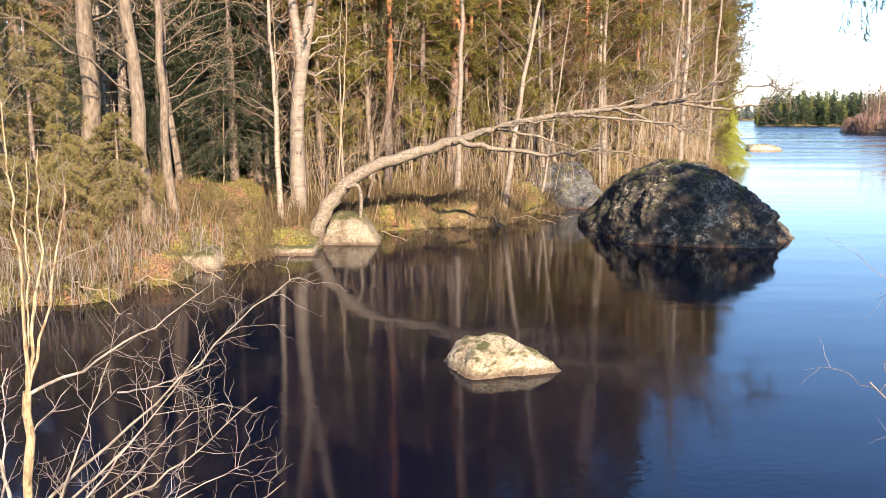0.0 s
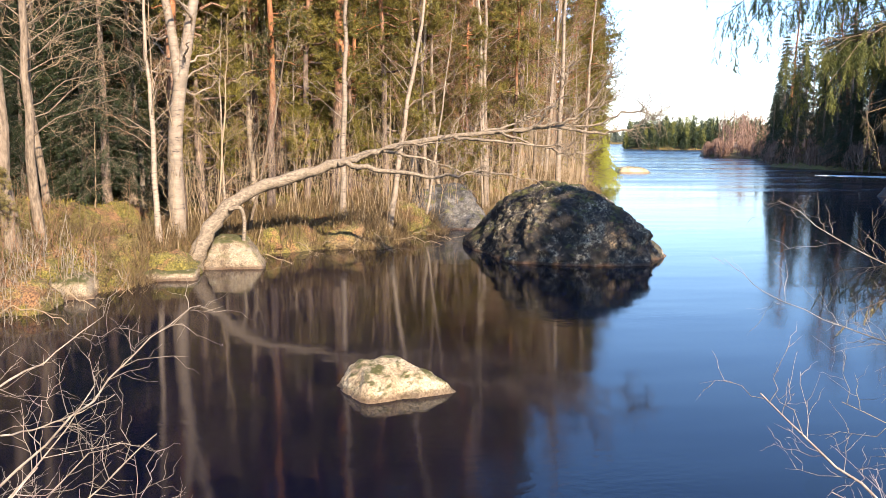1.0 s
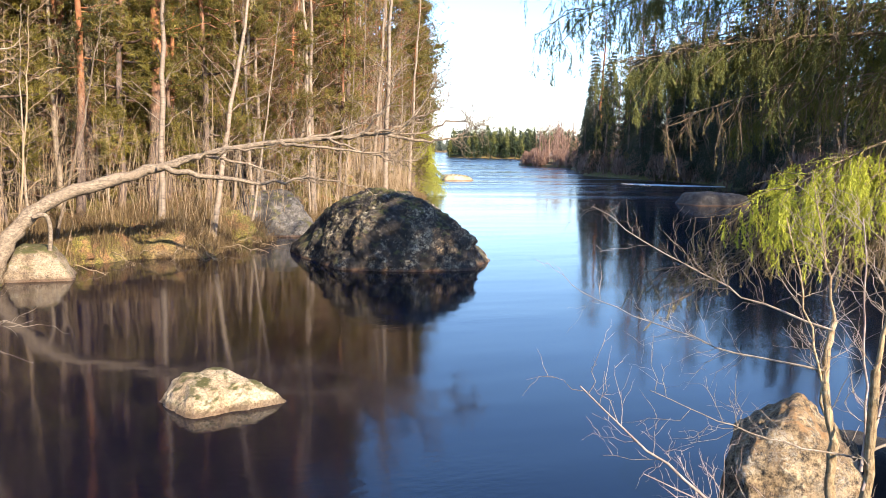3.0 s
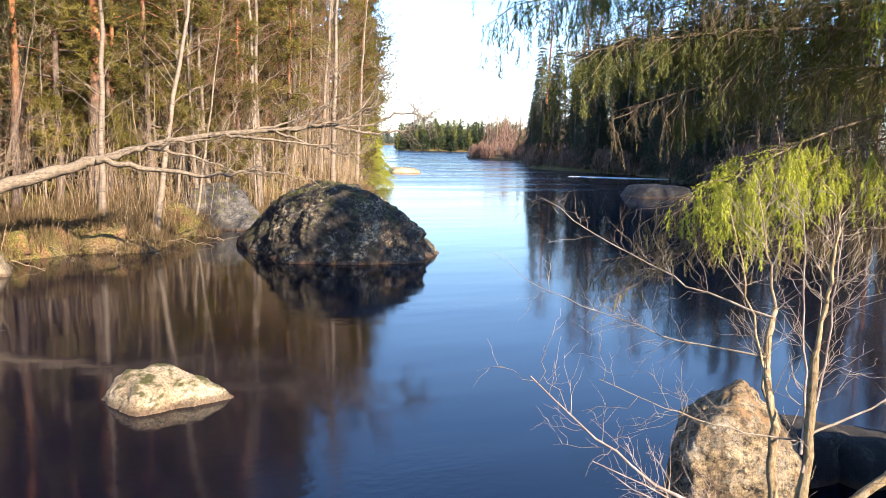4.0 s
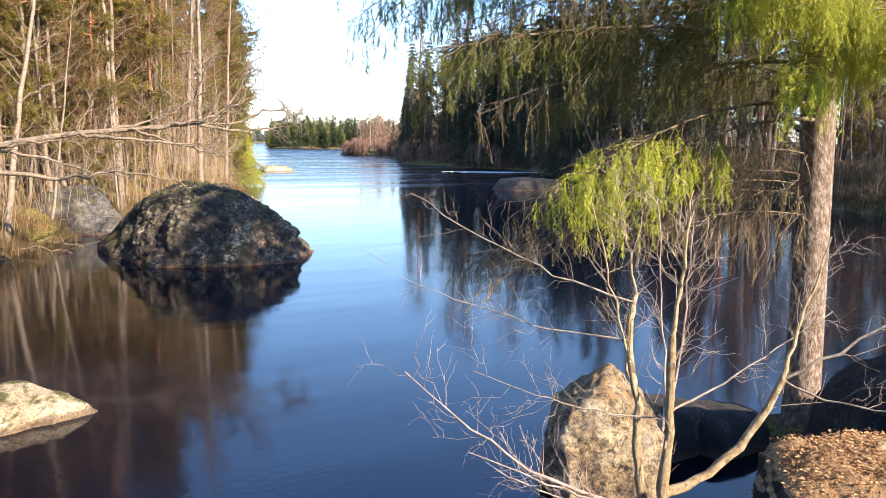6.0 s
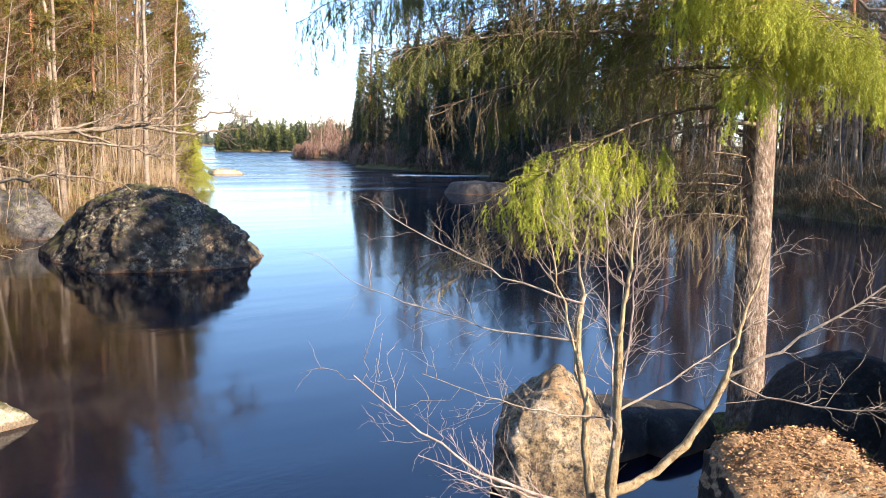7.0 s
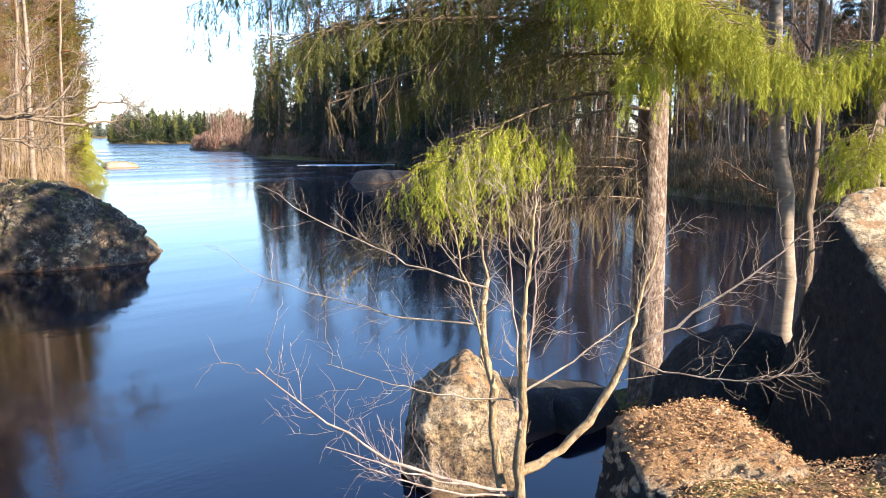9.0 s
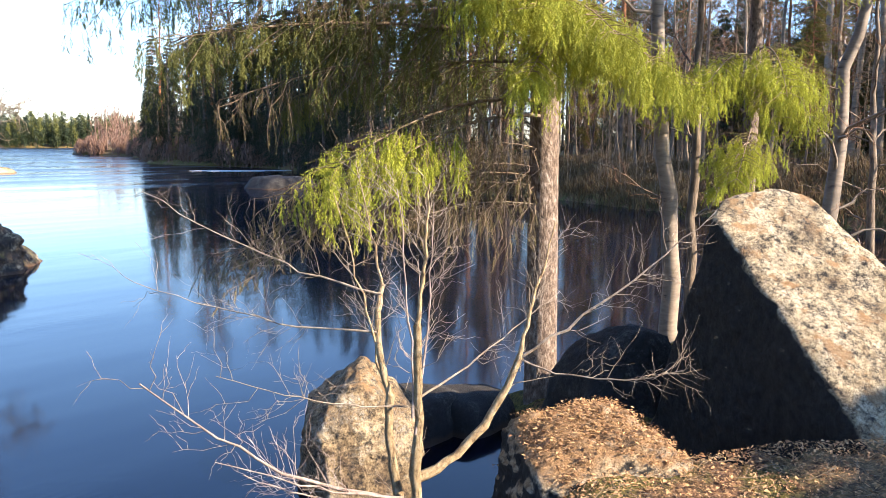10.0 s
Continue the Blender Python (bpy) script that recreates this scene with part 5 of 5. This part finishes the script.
bank_shrub("shrub", (3.53, 3.0, 0.75), "bare many-stemmed alder bush on the bank edge", (
    ((3.53, 3.0, 0.7), (3.56, 3.2, 1.55), (-0.03, 0.04, 0), 0.032, 0.026, "shrub", 2), ((3.56, 3.2, 1.53), (3.66, 3.36, 2.2), (-0.05, 0.02, 0), 0.024, 0.018, "shrub", 5), ((3.66, 3.36, 2.18), (3.62, 3.55, 2.95), (0, 0, 0), 0.013, 0.004, "shrub", 12),
    ((3.52, 2.97, 0.7), (3.44, 2.89, 2.05), (0.01, 0, 0), 0.04, 0.024, "shrub", 6), ((3.44, 2.89, 2.03), (3.43, 2.8, 2.85), (0.01, 0, 0), 0.016, 0.005, "shrub", 14),
    ((3.52, 2.97, 1.1), (4.04, 2.59, 1.8), (0.05, -0.02, -0.12), 0.032, 0.024, "shrub", 3), ((4.03, 2.6, 1.78), (4.25, 2.5, 2.6), (0.0, 0, 0), 0.016, 0.004, "shrub", 10),
    ((4.04, 2.6, 1.79), (4.85, 1.75, 2.68), (0, 0, -0.05), 0.014, 0.004, "grey_twig", 14), ((4.04, 2.6, 1.79), (4.3, 1.69, 1.83), (0, 0, -0.09), 0.01, 0.003, "grey_twig", 12),
    ((3.52, 3.0, 0.95), (2.16, 3.6, 1.87), (0, 0.05, -0.14), 0.016, 0.004, "red_twig", 12), ((3.45, 3.0, 1.0), (2.34, 3.25, 1.5), (0, 0, -0.04), 0.012, 0.003, "red_twig", 8), ((3.5, 3.0, 0.95), (2.55, 3.3, 1.35), (0, 0, -0.06), 0.012, 0.003, "red_twig", 7),
    ((3.57, 3.3, 1.92), (2.6, 4.38, 2.23), (0, 0, -0.06), 0.009, 0.0025, "grey_twig", 14), ((3.6, 3.32, 2.15), (2.78, 4.56, 2.75), (0, 0, -0.08), 0.01, 0.003, "grey_twig", 14),
    ((3.56, 3.2, 1.55), (3.48, 3.6, 2.76), (0, 0, 0), 0.012, 0.004, "shrub", 9), ((3.46, 2.92, 1.4), (3.95, 3.2, 2.7), (0.04, 0, 0), 0.013, 0.004, "red_twig", 9),
    ((3.46, 2.92, 1.6), (4.43, 2.56, 2.15), (0, 0, -0.02), 0.011, 0.003, "grey_twig", 9), ((3.49, 3.01, 1.54), (2.52, 3.48, 1.85), (0, 0, -0.05), 0.008, 0.0025, "grey_twig", 12),
    ((3.45, 2.93, 1.5), (3.5, 3.1, 2.8), (0.05, 0.02, 0), 0.012, 0.004, "red_twig", 8)), 41, 0.32)
bank_shrub("shrub", (-1.62, 3.15, 1.0), "bare bush with a fan of thin upright shoots on the bank", (
    ((-1.62, 3.15, 0.8), (-1.56, 3.19, 1.97), (0, 0, 0), 0.022, 0.02, "shrub", 3), ((-1.56, 3.19, 1.95), (-1.59, 3.5, 2.95), (0.02, 0, 0), 0.012, 0.004, "shrub", 8), ((-1.56, 3.19, 1.95), (-1.66, 3.37, 3.15), (0.02, 0, 0), 0.012, 0.004, "shrub", 8),
    ((-1.56, 3.19, 1.95), (-1.51, 3.55, 2.8), (0.02, 0, 0), 0.01, 0.004, "shrub", 8), ((-1.56, 3.19, 1.95), (-1.62, 3.45, 2.9), (0, 0, 0), 0.008, 0.003, "shrub", 6), ((-1.55, 3.19, 1.96), (-1.07, 4.04, 2.21), (0, 0, -0.03), 0.01, 0.003, "grey_twig", 12),
    ((-1.6, 3.17, 1.4), (-0.67, 4.34, 2.21), (0, 0, 0.02), 0.012, 0.003, "grey_twig", 18), ((-1.36, 3.6, 1.82), (-1.0, 4.06, 1.84), (0, 0, -0.03), 0.006, 0.0025, "grey_twig", 8), ((-1.6, 3.1, 1.35), (-1.01, 3.75, 1.98), (0, 0, -0.08), 0.011, 0.003, "grey_twig", 12),
    ((-1.6, 3.1, 1.3), (-0.76, 3.81, 1.72), (0, 0, -0.08), 0.011, 0.003, "grey_twig", 14), ((-1.6, 3.1, 1.25), (-0.78, 3.5, 1.5), (0, 0, -0.02), 0.011, 0.003, "red_twig", 14), ((-1.5, 3.1, 1.0), (-0.58, 3.55, 1.4), (0, 0, -0.02), 0.01, 0.003, "grey_twig", 10),
    ((-1.6, 3.1, 1.2), (-1.15, 3.4, 1.75), (0, 0, 0), 0.012, 0.003, "red_twig", 14), ((-1.62, 3.15, 1.4), (-2.0, 3.5, 2.1), (0, 0, 0), 0.012, 0.003, "grey_twig", 14),
    ((-1.7, 3.1, 1.0), (-1.85, 3.3, 2.5), (0, 0, 0), 0.012, 0.004, "shrub", 12), ((-1.55, 3.1, 1.2), (-1.35, 3.5, 2.0), (0, 0, 0), 0.01, 0.003, "grey_twig", 14), ((-1.6, 3.1, 1.1), (-0.95, 3.4, 1.8), (0, 0, 0), 0.01, 0.003, "grey_twig", 14),
    ((-1.7, 3.1, 1.1), (-1.75, 3.4, 2.0), (0, 0, 0), 0.012, 0.003, "red_twig", 14)), 42, 0.3, dense=0.75)


# ---- litter on the near bank ----
def leaf_litter(count, seed):
    r = np.random.default_rng(seed)
    x, y = r.uniform(2.3, 7.0, count * 3), r.uniform(-0.5, 3.0, count * 3)
    keep = np.flatnonzero(outline_distance(BANK, x, y) < 0.12)[:count]
    n = len(keep)
    c = np.stack([x[keep], y[keep], ground_z(x[keep], y[keep]) + 0.012 + 0.02 * r.random(n)], -1)
    for ob, share in ((bpy.data.objects["ledge_rock"], 13000), (bpy.data.objects["slab_boulder"], 700)):
        spots = np.array([ob.matrix_basis @ v.co for v in ob.data.vertices if v.normal.z > 0.62])
        if ob.name == "ledge_rock":
            rim = (spots[:, 1] - 2.34) * 0.75 - (spots[:, 0] - 4.42) * 0.6 + 0.08 * np.sin(9 * spots[:, 0])
            spots = spots[(rim < 0.34) | (r.random(len(spots)) < 0.12)]
        c = np.concatenate([c, spots[r.integers(0, len(spots), share)] + r.normal(size=(share, 3)) * [0.03, 0.03, 0.003] + [0, 0, 0.008]])
    n = len(c)
    a = r.uniform(0, 6.28, n)
    ln = 0.003 + 0.016 * r.random((n, 1)) ** 4
    wd = ln * r.uniform(0.3, 0.7, (n, 1))
    f = np.stack([np.cos(a), np.sin(a), r.normal(size=n) * 0.25], -1) * ln
    g = np.stack([-np.sin(a), np.cos(a), r.normal(size=n) * 0.35], -1) * wd
    up = np.stack([np.zeros(n), np.zeros(n), r.uniform(0.1, 0.8, n)], -1) * wd
    s = Shape()
    s.tris(np.stack([c - f, c + g + up, c + f], 1))
    s.tris(np.stack([c - f, c + f, c - g + up], 1))
    return s


tagged(new("leaf_litter", leaf_litter(60000, 6).mesh("leaf_litter", M["leaf"], False)), "curled brown fallen leaves covering the bank", "leaves", kind="stuff")
bits = Shape()
r_ = np.random.default_rng(7)
for _ in range(900):
    x, y = r_.uniform(2.6, 6.0), r_.uniform(0, 2.4)
    a, ln = r_.uniform(0, 6.28), 0.04 + 0.22 * r_.random() ** 2
    q = [(x + np.cos(a) * ln * f, y + np.sin(a) * ln * f + 0.1 * ln * f * f) for f in (0, 0.5, 1)]
    if outline_distance(BANK, x, y) < -0.2:
        bits.tube([(u_, v_, ground_at(u_, v_) + 0.012 + 0.02 * r_.random()) for u_, v_ in q], [0.0025, 0.002, 0.0012], 3)
tagged(new("fallen_twigs", bits.mesh("fallen_twigs", M["pale_twig"])), "fallen twigs and straw among the leaves", "twigs", kind="stuff")

# ---- ice and the far beach ----
floe = Shape()
a = np.linspace(0, 2 * np.pi, 40, endpoint=False)
w = 1 + 0.25 * np.sin(3 * a + 1) + 0.15 * np.sin(7 * a)
edge = np.stack([51.5 + 4.6 * np.cos(a) * w, 67.2 - 2.2 * np.cos(a) * w + 1.5 * np.sin(a) * w, 0 * a], -1)
mid = np.array([51.5, 67.2, 0.03])
floe.tris(np.stack([np.broadcast_to(mid, (40, 3)), edge + [0, 0, 0.03], np.roll(edge, -1, 0) + [0, 0, 0.03]], 1))
floe.quads(np.stack([edge - [0, 0, 0.05], np.roll(edge, -1, 0) - [0, 0, 0.05], np.roll(edge, -1, 0) + [0, 0, 0.03], edge + [0, 0, 0.03]], 1))
M["ice"] = bark("melting_ice", (0.5, 0.55, 0.58), (0.68, 0.71, 0.73), (0.8, 0.82, 0.83), 2, (1, 1, 1), 0.35, 0.2)
tagged(new("ice_floe", floe.mesh("ice_floe", M["ice"], False)), "thin pale sheet of melting ice on the water", "ice")


def beach_boat():
    ob = thing("boat", 89.0, 165.6, ground_at(89.0, 165.6), "pale rowing boat lying upturned on the beach", "boat", turn=-25)
    s = Shape()
    t = np.linspace(-1, 1, 13)
    p = np.stack([2.1 * t, 0 * t, 0.12 + 0 * t], -1)
    ring = []
    for x, w in zip(2.1 * t, np.sqrt(np.clip(1 - t * t, 0.01, 1))):
        a = np.linspace(0, np.pi, 9)
        ring.append(np.stack([np.full(9, x), 0.75 * w * np.cos(a), 0.75 * np.sin(a) * w**0.5], -1))
    ring = np.array(ring)
    s.quads(np.stack([ring[:-1, :-1], ring[1:, :-1], ring[1:, 1:], ring[:-1, 1:]], 2))
    part("hull", s, M["ice"], ob, "white painted hull")
    k = Shape()
    k.tube(p + [0, 0, 0.66], 0.04, 5)
    part("keel", k, M["deadwood"], ob)


def beach_rail():
    ob = thing("rail", 91.5, 168.0, ground_at(91.5, 168.0), "weathered timber rail on posts above the beach", "fence", turn=-20)
    for k in range(5):
        s = Shape()
        s.tube([(-2.4 + 1.2 * k, 0, -0.2), (-2.4 + 1.2 * k, 0, 2.1)], 0.07, 6)
        part("post", s, M["deadwood"], ob)
    for z in (2.1, 1.2):
        s = Shape()
        s.tube([(-2.6, 0, z), (2.6, 0, z)], 0.06, 6)
        part("bar", s, M["deadwood"], ob)


beach_boat()
beach_rail()
r_ = np.random.default_rng(17)
for k in range(16):
    x, y = 78.5 + 1.35 * k + r_.normal() * 0.5, 153.5 + 0.75 * k + r_.normal() * 1.4
    w = r_.uniform(0.6, 1.8)
    rock("beach_rock", (x, y, max(0.0, ground_at(x, y)) + 0.05), [(r_.normal() * 0.15, -0.2, 1, 0.3 * w), (0, 0, -1, 0.5 * w), (-1, 0, 0.3, w), (1, 0, 0.3, 1.2 * w), (0, -1, 0.4, 0.7 * w), (0, 1, 0.3, w)], M["sand"],
         "pale low rock on the distant sandy beach", "rock", "rocks on the distant beach", soft=8, rough=0.1, detail=3, seed=80 + k)


# ---- dead branches along the wooded shore ----
def shore_branch(x, y, bearing, length, seed):
    r = np.random.default_rng(seed)
    z = max(0.12, ground_at(x, y) + 0.05)
    ob = thing("fallen_branch", x, y, z, "bare dead branch drooping from the bank into the water", "branch", "branches on the shore")
    a = radians(90 - bearing)
    p = limb(r, (0, 0, 0), (np.cos(a) * length, np.sin(a) * length, -z - 0.02), (0, 0, 0.07 * length), 9, 0.03)
    s = Shape()
    s.tube(p, np.linspace(0.016, 0.006, 9), 6)
    part("limb", s, M["pale_twig"], ob)
    fine = Shape()
    bare_twigs(r, fine, p, 0.006, 8, 0.45, 0.1, 1)
    part("spray", fine, M["pale_twig"], ob)


for k, (x, y, bearing, length) in enumerate(((-1.7, 20.4, 120, 1.3), (-0.6, 22.2, 150, 1.1), (0.7, 22.9, 140, 1.6), (1.5, 22.6, 160, 1.2), (2.2, 23.6, 110, 1.5), (3.0, 25.2, 130, 1.4), (-4.4, 17.2, 140, 1.2),
                                             (-5.0, 15.6, 120, 1.5), (-5.4, 14.2, 110, 1.4), (-6.0, 13.2, 130, 1.7), (0.1, 22.5, 100, 1.2), (5.2, 27.8, 150, 1.3), (1.1, 22.7, 190, 1.0))):
    shore_branch(x, y, bearing, length, 70 + k)
